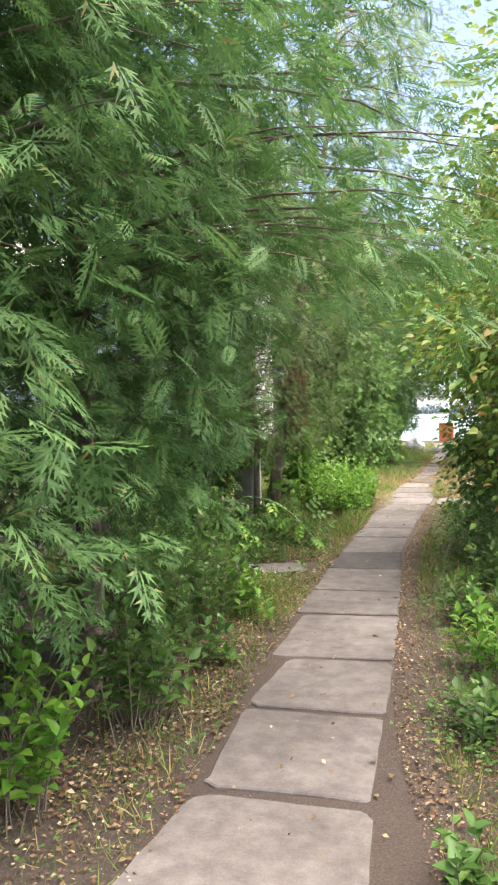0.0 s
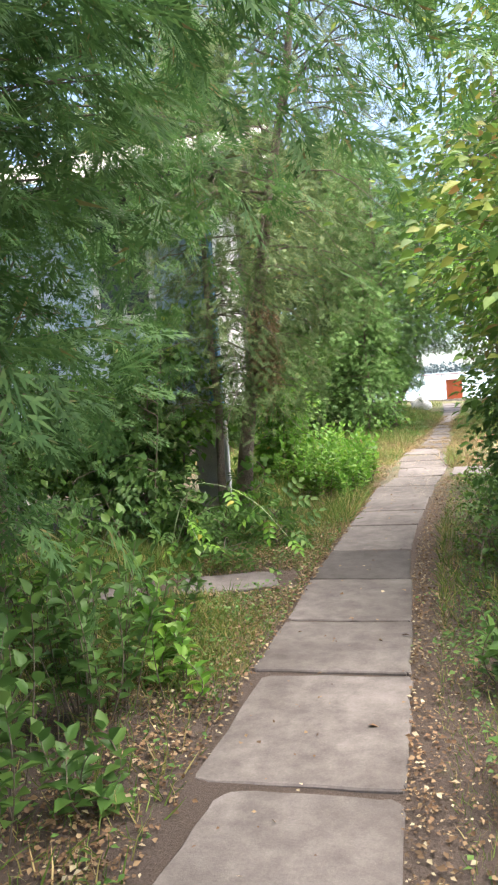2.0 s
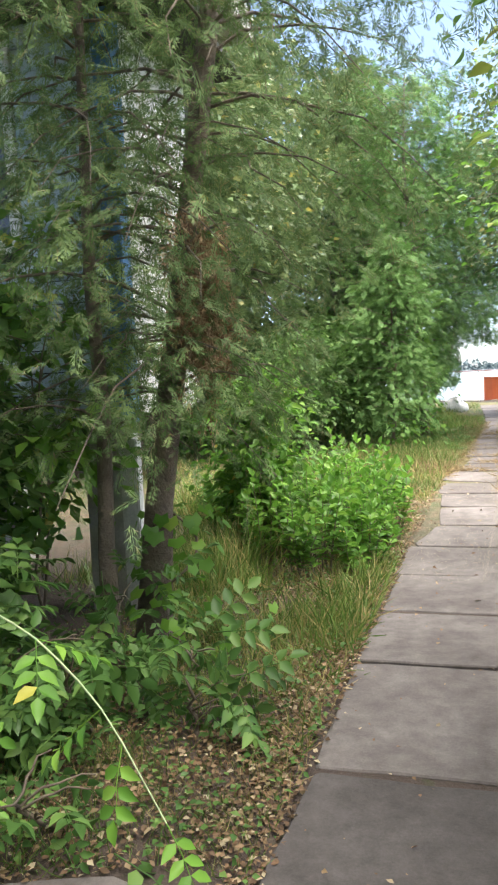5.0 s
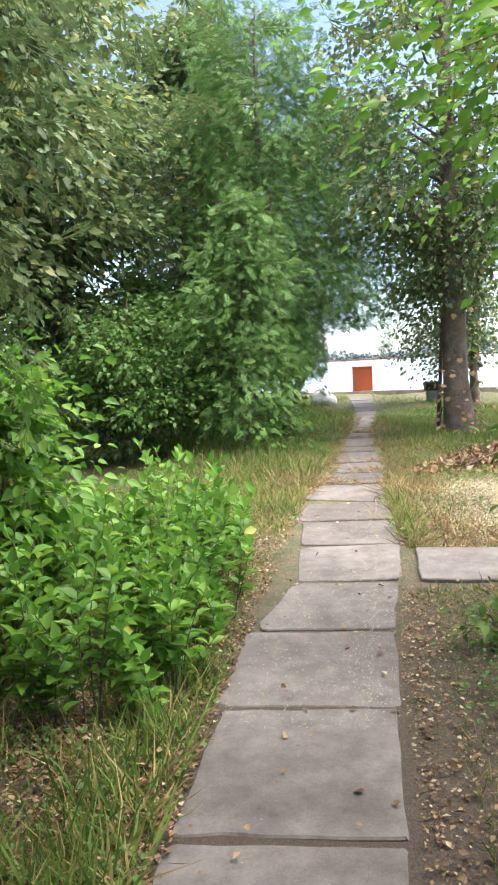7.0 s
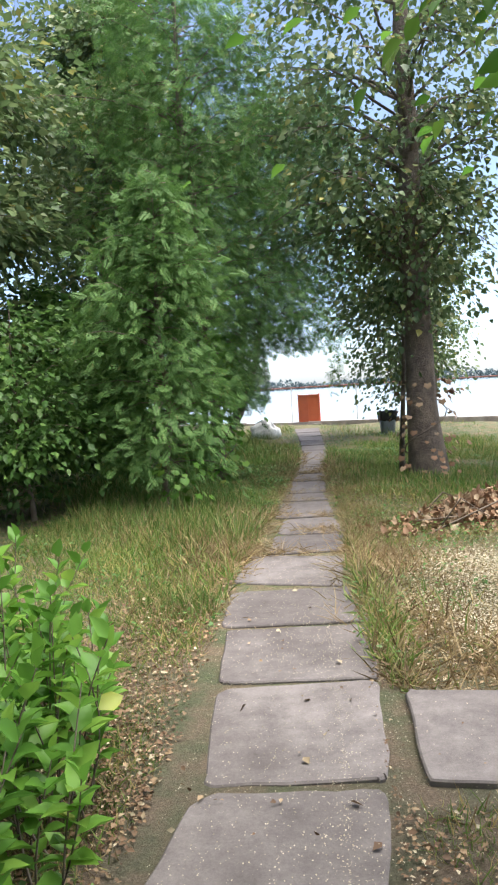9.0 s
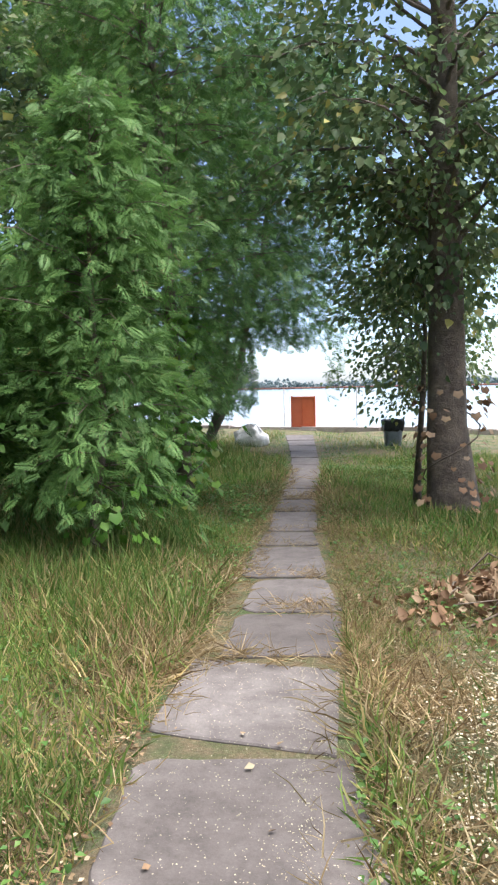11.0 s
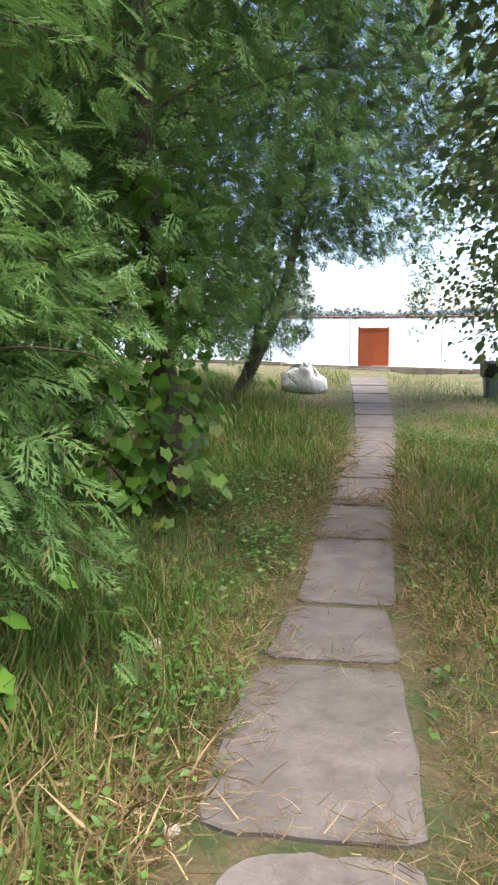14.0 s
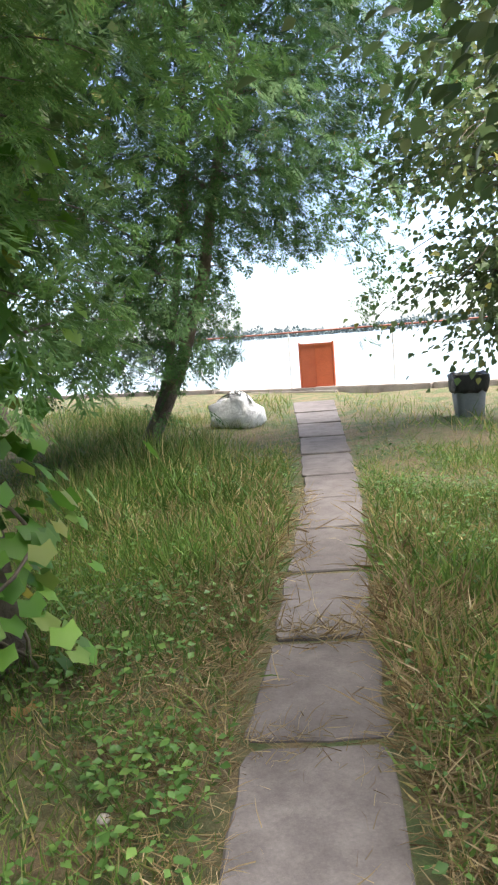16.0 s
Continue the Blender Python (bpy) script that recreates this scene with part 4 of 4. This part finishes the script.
turf("grass", 22000, near_way(0.2, 1.9, 17.5, 24.5), 0.085, GRASS, "thick mixed grass beside the slabs", 18, 0.6, 1.9)
turf("cut_straw", 16000, near_way(0.2, 1.6, 17, 24), 0.12, STRAW, "dry stalks lying in the grass", 19, 0.25, 0.9)
turf("grass", 14000, near_way(0.25, 1.8, 13.5, 18), 0.075, GRASS, "worn grass beside the slabs", 20, 0.5, 1.6)
turf("cut_straw", 12000, near_way(0.25, 1.8, 13.5, 18), 0.10, STRAW, "dry stalks in the worn grass", 21, 0.2, 0.95)
turf("grass", 12000, box(-3.2, -1.25, 6.3, 8.1), 0.08, GRASS, "short grass before the side slabs", 22, 0.6)
turf("dry_grass", 9000, box(-3.2, -1.2, 6.3, 9.6), 0.07, STRAW, "dry stalks before the side slabs", 23, 0.1)


def litter(name, n, where, size, seed, label, lift=0.012, leaf=None, keep_off=0.0):
    r = np.random.default_rng(seed)
    x, y = where(r, n)
    mid, half = slab_x(y)
    on = np.abs(x - mid) < half
    side = ((x > -0.3) & (x < 0.95) & (y > 13.8) & (y < 14.75)) | ((x > -3.5) & (x < -1.4) & (np.abs((y - 8.2) - 0.4 * (x + 1.9)) < 0.26))
    on = on | side & (keep_off > 0)
    p = np.stack((x, y, soil_z(x, y) + np.where(on, 0.026, lift + r.exponential(0.012, n))), 1)
    if keep_off:
        sel = ~on | (r.uniform(0, 1, n) > keep_off)
        p = p[sel]
    k = len(p)
    d = np.stack((r.normal(0, 1, k), r.normal(0, 1, k), r.normal(0, 0.18, k)), 1)
    v, q = strew(KITE, p, frames_of(d, np.array((0, 0, 1)) + r.normal(0, 0.35, (k, 3))), size * r.uniform(0.5, 1.3, k))
    tagged(part(name, mesh_of(name, v, q), leaf or LITTER), label, "leaves", kind="stuff")


litter("fallen_leaves", 18000, near_way(0.2, 1.9, 0.5, 16.0), 0.027, 1, "brown fallen leaves on the soil", keep_off=0.97)
litter("fallen_leaves", 34000, near_way(0.15, 1.9, -0.5, 15.0), 0.017, 10, "crumbled brown leaf litter and twigs on the soil", 0.006, keep_off=0.99)
litter("weeds", 5000, near_way(0.5, 1.9, 0, 13.5), 0.032, 11, "low green weeds along the path", 0.06, SHADE, 1.0)
litter("fallen_leaves", 9000, clumps(-1.75, -1.1, 10.0, 16.5, 60, 0.14), 0.022, 15, "dry leaf litter and chaff at the foot of the shrubs", 0.008, keep_off=0.99)
litter("fallen_leaves", 8000, clumps(-3.0, -1.2, 8.5, 12.5, 70, 0.2), 0.028, 12, "brown leaf litter under the juniper", keep_off=1.0)
litter("fallen_leaves", 4000, clumps(-2.4, -1.2, 3, 12.5, 50, 0.16), 0.034, 2, "brown fallen leaves beside the slabs", keep_off=1.0)
litter("fallen_leaves", 3500, clumps(-1.6, -1.2, 2.5, 14.0, 60, 0.10), 0.026, 8, "brown leaf litter trodden along the slabs", keep_off=1.0)
litter("fallen_leaves", 90, near_way(0.0, 0.5, 1, 17), 0.04, 3, "yellow leaves scattered on the slabs", leaf=LITTER)
litter("weeds", 9000, clumps(-3.2, 2.2, 15.5, 26, 110, 0.2), 0.034, 5, "low broad-leaved weeds in the grass", 0.05, SHADE, 1.0)
litter("weeds", 1700, clumps(-2.4, -0.75, 19.3, 22.5, 26, 0.12), 0.034, 13, "low broad-leaved weeds at the path edge", 0.07, SHADE, 1.0)
litter("weeds", 2000, clumps(0.05, 1.4, 20.0, 24.5, 30, 0.16), 0.03, 14, "low broad-leaved weeds in the turf", 0.06, SHADE, 1.0)
litter("weeds", 2600, clumps(-3.4, -1.3, 5.5, 12, 60, 0.16), 0.034, 6, "low broad-leaved weeds under the trees", 0.05, SHADE, 1.0)
litter("weeds", 5000, clumps(-0.1, 1.3, 2.5, 13.5, 60, 0.14), 0.034, 7, "low broad-leaved weeds in the litter", 0.05, SHADE, 1.0)
litter("straw_bits", 30000, lambda r, n: (0.95 + r.normal(0, 0.4, n), 16.0 + r.normal(0, 0.5, n)), 0.014, 9, "pale dry wood chips strewn on the grass", 0.03, CHAFF, 1.0)
litter("straw_bits", 8500, near_way(0.0, 0.6, 12.0, 17.3), 0.006, 4, "pale chaff scattered on the slabs", leaf=CHAFF)


def leaf_heap(x, y, w, h, n):
    r = np.random.default_rng(77)
    gz = grounded(x, y)
    top = thing("leaf_heap", x, y, gz, "heap of dry brown branches with withered leaves", "heap")
    wood = []
    for i in range(26):
        a, b = r.uniform(-1, 1, 2) * (w, 0.45), r.uniform(-1, 1, 2) * (w, 0.45)
        wood.append(tube([(a[0], a[1], 0.03), ((a[0] + b[0]) / 2, (a[1] + b[1]) / 2, h * r.uniform(0.4, 1)), (b[0], b[1], h * r.uniform(0.1, 0.7))], [0.009, 0.007, 0.003], 4))
    part("branches", mesh_of("branches", *join(*wood), True), TWIG, top)
    g = r.normal(0, 1, (n, 2)) * (w * 0.48, 0.26)
    z = h * np.exp(-(g[:, 0] / w) ** 2 * 1.6 - (g[:, 1] / 0.45) ** 2) * r.uniform(0.05, 1, n)
    p = np.stack((g[:, 0], g[:, 1], z + 0.03), 1)
    v, q = strew(LEAF, p, frames_of(r.normal(0, 1, (n, 3)), r.normal(0, 1, (n, 3))), r.uniform(0.04, 0.10, n))
    part("withered_leaves", mesh_of("withered", v, q), HEAP, top)


leaf_heap(1.25, 18.2, 0.95, 0.34, 2600)


STONE = plain_mat("pale_stone", (0.32, 0.29, 0.25), (0.46, 0.42, 0.37), 20, 0.9)
for i, (x, y, w) in enumerate([(-1.16, 19.93, 0.034), (-0.84, 18.83, 0.024), (-1.25, 19.7, 0.02), (-0.95, 21.0, 0.02)]):
    bm = bmesh.new()
    bmesh.ops.create_icosphere(bm, subdivisions=2, radius=w)
    for vert in bm.verts:
        vert.co *= 1 + 0.25 * noise.noise(vert.co * 30 + Vector((i, 0, 0)))
        vert.co.z *= 0.6
    stone = part("stone", bm, STONE)
    stone.location = (x, y, float(soil_z(x, y)) + w * 0.35)
    tagged(stone, "small pale stone lying in the grass", "stone", "stones in the grass")


# ---- river bank: kerb, railing, gate, bin, sack ----
RUST = plain_mat("orange_paint", (0.42, 0.085, 0.032), (0.52, 0.125, 0.05), 3, 0.55, 0, 0.1, 0.004)
KERB = plain_mat("old_kerb_concrete", (0.20, 0.17, 0.15), (0.36, 0.32, 0.28), 4, 0.95, 0, 0.6, 0.01)
RAIL = plain_mat("rusty_rail_paint", (0.20, 0.07, 0.05), (0.32, 0.12, 0.08), 6, 0.6, 0.2, 0.2)
PALE = plain_mat("pale_paint", (0.6, 0.6, 0.58), (0.78, 0.78, 0.75), 4, 0.6)
BANK = Matrix.Translation((-0.02, 32.0, 0.38)) @ Matrix.Rotation(math.atan2(-0.30, 0.55), 4, "Z")


def block(x0, x1, y0, y1, z0, z1, bevel=0.0):
    bm = bmesh.new()
    bmesh.ops.create_cube(bm, size=1)
    bmesh.ops.scale(bm, vec=(x1 - x0, y1 - y0, z1 - z0), verts=bm.verts)
    bmesh.ops.translate(bm, vec=((x0 + x1) / 2, (y0 + y1) / 2, (z0 + z1) / 2), verts=bm.verts)
    if bevel:
        bmesh.ops.bevel(bm, geom=bm.edges[:], offset=bevel, segments=2, affect="EDGES")
    return bm


def on_bank(ob):
    ob.matrix_basis = BANK @ ob.matrix_basis
    return ob


kerb = on_bank(thing("kerb", 0, 0, 0, "low cracked concrete kerb along the river bank", "kerb", kind="structure"))
for i in range(9):
    part("kerb_stone", block(-8 + i * 2.0, -6.02 + i * 2.0, -0.16 + 0.02 * (i % 2), 0.10, -0.25, 0.07 + 0.015 * (i % 3), 0.015), KERB, kerb)
part("step", block(-1.2, 0.45, -0.26, -0.17, -0.25, 0.03, 0.015), KERB, kerb)

gate = on_bank(thing("metal_gate", 0, 0, 0, "orange painted sheet-metal gate of two leaves", "gate"))


def gate_leaf(x0, x1, turn, hinge):
    bm = block(x0, x1, -0.012, 0.012, 0.07, 0.80, 0.006)
    for z0, z1 in ((0.07, 0.11), (0.76, 0.80)):
        b2 = block(x0, x1, -0.03, -0.0125, z0, z1, 0.004)
        me = bpy.data.meshes.new("t")
        b2.to_mesh(me)
        b2.free()
        bm.from_mesh(me)
    bmesh.ops.rotate(bm, cent=(hinge, 0, 0), matrix=Matrix.Rotation(radians(turn), 3, "Z"), verts=bm.verts)
    return bm


part("gate_leaf", gate_leaf(-0.29, 0.004, -5, -0.29), RUST, gate)
part("gate_leaf", gate_leaf(-0.004, 0.29, 4, 0.29), RUST, gate)
for sx in (-0.31, 0.31):
    v, q = tube([(sx, 0, 0.05), (sx, 0, 0.45), (sx, 0, 0.82)], [0.018] * 3, 8)
    part("gate_post", mesh_of("gate_post", v, q, True), RUST, gate)

railing = on_bank(thing("railing", 0, 0.9, 0, "thin rusty red pipe railing above the river", "railing"))
v, q = tube([(-7, 0, 1.0), (0, 0, 1.0), (7, 0, 1.0)], [0.016] * 3, 8)
part("rail", mesh_of("rail", v, q, True), RAIL, railing)
for i in range(8):
    v, q = tube([(-7 + 2 * i, 0, -0.9), (-7 + 2 * i, 0, 0.3), (-7 + 2 * i, 0, 1.0)], [0.016] * 3, 8)
    part("post", mesh_of("post", v, q, True), PALE, railing)

GREYPLASTIC = plain_mat("grey_plastic", (0.20, 0.22, 0.24), (0.27, 0.29, 0.31), 5, 0.5, 0, 0.05)
BLACKFILM = plain_mat("black_bin_liner", (0.012, 0.012, 0.013), (0.03, 0.03, 0.032), 9, 0.35, 0, 0.6, 0.02)
WHITEFILM = plain_mat("white_sack", (0.62, 0.63, 0.63), (0.80, 0.80, 0.79), 7, 0.5, 0, 0.7, 0.03, fine=14)


def ring_body(rings, sides=20, square=0.5, rough=0.0, seed=0):
    """A closed body of rings (height, half-width), between round and square."""
    r = np.random.default_rng(seed)
    a = np.arange(sides) * 2 * np.pi / sides
    k = 1 / np.maximum(np.abs(np.cos(a)), np.abs(np.sin(a)))
    k = 1 + (k - 1) * square
    v, q = [], []
    for z, w in rings:
        v.append(np.stack((np.cos(a) * k * w, np.sin(a) * k * w, np.full(sides, z)), 1) + r.normal(0, rough, (sides, 3)))
    n = len(rings)
    for i in range(n - 1):
        for j in range(sides):
            q.append((i * sides + j, i * sides + (j + 1) % sides, (i + 1) * sides + (j + 1) % sides, (i + 1) * sides + j))
    v = np.concatenate(v + [np.array([(0, 0, rings[0][0]), (0, 0, rings[-1][0])])])
    for j in range(sides):
        q.append((n * sides, (j + 1) % sides, j, j))
        q.append((n * sides + 1, (n - 1) * sides + j, (n - 1) * sides + (j + 1) % sides, (n - 1) * sides + (j + 1) % sides))
    return v, q


bx, by = 1.5, 27.75
waste_bin = thing("waste_bin", bx, by, float(ground_z(bx, by)) - 0.01, "grey square waste bin with a black liner over its rim", "bin")
waste_bin.scale = (0.74, 0.74, 0.8)
part("bin_body", mesh_of("bin_body", *ring_body([(0, 0.17), (0.02, 0.185), (0.45, 0.225), (0.47, 0.22)], 24, 0.85), True), GREYPLASTIC, waste_bin)
part("liner", mesh_of("liner", *ring_body([(0.36, 0.235), (0.40, 0.25), (0.52, 0.255), (0.6, 0.27), (0.62, 0.25), (0.56, 0.2), (0.5, 0.12)], 32, 0.8, 0.012, 4), True), BLACKFILM, waste_bin, "crumpled black plastic liner")
sx, sy = -1.12, 28.4
sack = thing("plastic_sack", sx, sy, float(ground_z(sx, sy)), "slumped white plastic sack lying in the grass", "sack")
v, q = ring_body([(-0.02, 0.36), (0.06, 0.44), (0.16, 0.42), (0.26, 0.34), (0.36, 0.24), (0.44, 0.15), (0.48, 0.05)], 30, 0.3, 0.034, 5)
sack.scale = (0.72, 0.72, 0.8)
part("sack_body", mesh_of("sack_body", v * (1.1, 0.8, 1), q, True), WHITEFILM, sack)


# ---- the blue summer house on stilts ----
BLUE = plain_mat("faded_blue_paint", (0.27, 0.39, 0.49), (0.50, 0.58, 0.62), 2.2, 0.7, 0, 0.25, 0.004)
DEEPBLUE = plain_mat("strong_blue_paint", (0.05, 0.15, 0.32), (0.10, 0.24, 0.42), 3, 0.65)
ASBESTOS = plain_mat("corrugated_sheet", (0.36, 0.35, 0.33), (0.56, 0.55, 0.52), 1.6, 0.95, 0, 0.4)
PILLAR = plain_mat("pale_brick", (0.36, 0.34, 0.30), (0.52, 0.50, 0.46), 5, 0.95)
DARKWOOD = plain_mat("dark_boards", (0.03, 0.03, 0.03), (0.07, 0.065, 0.06), 3, 0.9)
CURTAIN = plain_mat("grey_curtain", (0.24, 0.25, 0.22), (0.36, 0.36, 0.32), 3, 0.9)
gm, gnt, gb = nodes("window_glass")
gb.inputs["Base Color"].default_value = (0.05, 0.06, 0.06, 1)
gb.inputs["Roughness"].default_value = 0.06

HX0, HX1, HY0, HY1, HZ0, HZ1 = -8.6, -2.75, 11.0, 12.6, 1.33, 3.84
house = thing("house", -2.72, 11.0, 0, "blue boarded summer house raised on pale pillars", "house")


def hpart(name, data, mat, parent=None, label=""):
    ob = part(name, data, mat, parent or house, label)
    if parent is None:
        ob.matrix_parent_inverse = Matrix.Translation((2.72, -11.0, 0))
    return ob


hpart("wall_core", block(HX0, HX1 - 0.03, HY0 + 0.03, HY1, HZ0, HZ1), DARKWOOD)
WX0, WX1, WZ0, WZ1 = -4.15, -3.52, 2.5, 3.66
nrow = 17
for i in range(nrow):
    z0 = HZ0 + (HZ1 - HZ0) * i / nrow
    z1 = z0 + (HZ1 - HZ0) / nrow - 0.008
    spans = [(HX0, WX0 - 0.08), (WX1 + 0.08, HX1 - 0.12)] if z1 > WZ0 - 0.05 else [(HX0, HX1 - 0.12)]
    for x0, x1 in spans:
        hpart("board", block(x0, x1, HY0 - 0.002, HY0 + 0.028, z0, z1, 0.005), BLUE)
    hpart("board", block(HX1 - 0.028, HX1 + 0.002, HY0 + 0.14, HY0 + 1.3, z0, z1, 0.005), PALE)
hpart("corner_board", block(HX1 - 0.115, HX1 + 0.012, HY0 - 0.012, HY0 + 0.13, HZ0 - 0.05, HZ1, 0.006), DEEPBLUE)
hpart("fascia", block(HX0, HX1 + 0.4, HY0 - 0.5, HY0 - 0.46, HZ1 + 0.02, HZ1 + 0.12, 0.006), DARKWOOD)
hpart("sill_beam", block(HX0, HX1, HY0 - 0.05, HY0 + 0.1, HZ0 - 0.14, HZ0 - 0.005, 0.008), PALE)
hpart("soffit", block(HX0, HX1 + 0.4, HY0 - 0.45, HY1, HZ1 + 0.06, HZ1 + 0.10), DARKWOOD)
win = hpart("window", block(WX0, WX1, HY0 - 0.001, HY0 + 0.02, WZ0, WZ1), CURTAIN, None, "white-framed window with a grey curtain")
for nm, bb in (("frame", (WX0 - 0.075, WX1 + 0.075, -0.02, 0.03, WZ1, WZ1 + 0.09)), ("frame", (WX0 - 0.075, WX0, -0.02, 0.03, WZ0, WZ1)), ("frame", (WX1, WX1 + 0.075, -0.02, 0.03, WZ0, WZ1)),
               ("frame", (WX0 - 0.075, WX1 + 0.075, -0.03, 0.03, WZ0 - 0.08, WZ0)), ("mullion", ((WX0 + WX1) / 2 - 0.02, (WX0 + WX1) / 2 + 0.02, -0.015, -0.004, WZ0, WZ1))):
    o = part(nm, block(bb[0], bb[1], HY0 + bb[2], HY0 + bb[3], bb[4], bb[5], 0.004), PALE, win)
o = part("pane", block(WX0, WX1, HY0 - 0.0035, HY0 - 0.0015, WZ0, WZ1), gm, win)
for i, px in enumerate((-2.95, -4.6, -6.4, -8.2)):
    hpart("pillar", block(px - 0.14, px + 0.14, HY0 - 0.02, HY0 + 0.26, -0.1, HZ0 - 0.145, 0.012), PILLAR)
    if i:
        hpart("pillar", block(px - 0.14, px + 0.14, HY1 - 0.3, HY1 - 0.02, -0.1, HZ0 - 0.001, 0.012), PILLAR)
hpart("post", block(-2.78, -2.66, HY0 - 0.14, HY0 - 0.06, -0.05, HZ0 - 0.145, 0.008), PALE)


def corrugated():
    n, k = 420, 10
    xs = np.linspace(HX0 - 0.3, HX1 + 0.5, n)
    ys = np.linspace(HY0 - 0.62, HY0 + 1.6, k)
    X, Y = np.meshgrid(xs, ys, indexing="ij")
    wave = 0.026 * np.sin(X * 2 * np.pi / 0.15)
    rise = HZ1 + 0.18 + 0.42 * (Y - HY0 + 0.62)
    v = np.concatenate([np.stack((X, Y, rise + wave + dz), 2).reshape(-1, 3) for dz in (0, -0.012)])
    i, j = np.meshgrid(np.arange(n - 1), np.arange(k - 1), indexing="ij")
    a = (i * k + j).ravel()
    q1 = np.stack((a, a + k, a + k + 1, a + 1), 1)
    e = np.arange(n - 1) * k
    rim = np.stack((e, e + k, e + k + n * k, e + n * k), 1)
    return mesh_of("roof", v, np.concatenate((q1, q1[:, ::-1] + n * k, rim)), True)


hpart("roof", corrugated(), ASBESTOS, None, "grey corrugated roof sheet with a wavy edge")
hpart("roof", block(HX0 - 0.3, HX1 + 0.4, HY0 + 1.4, HY1 + 0.4, HZ1 + 0.5, HZ1 + 0.72), ASBESTOS)
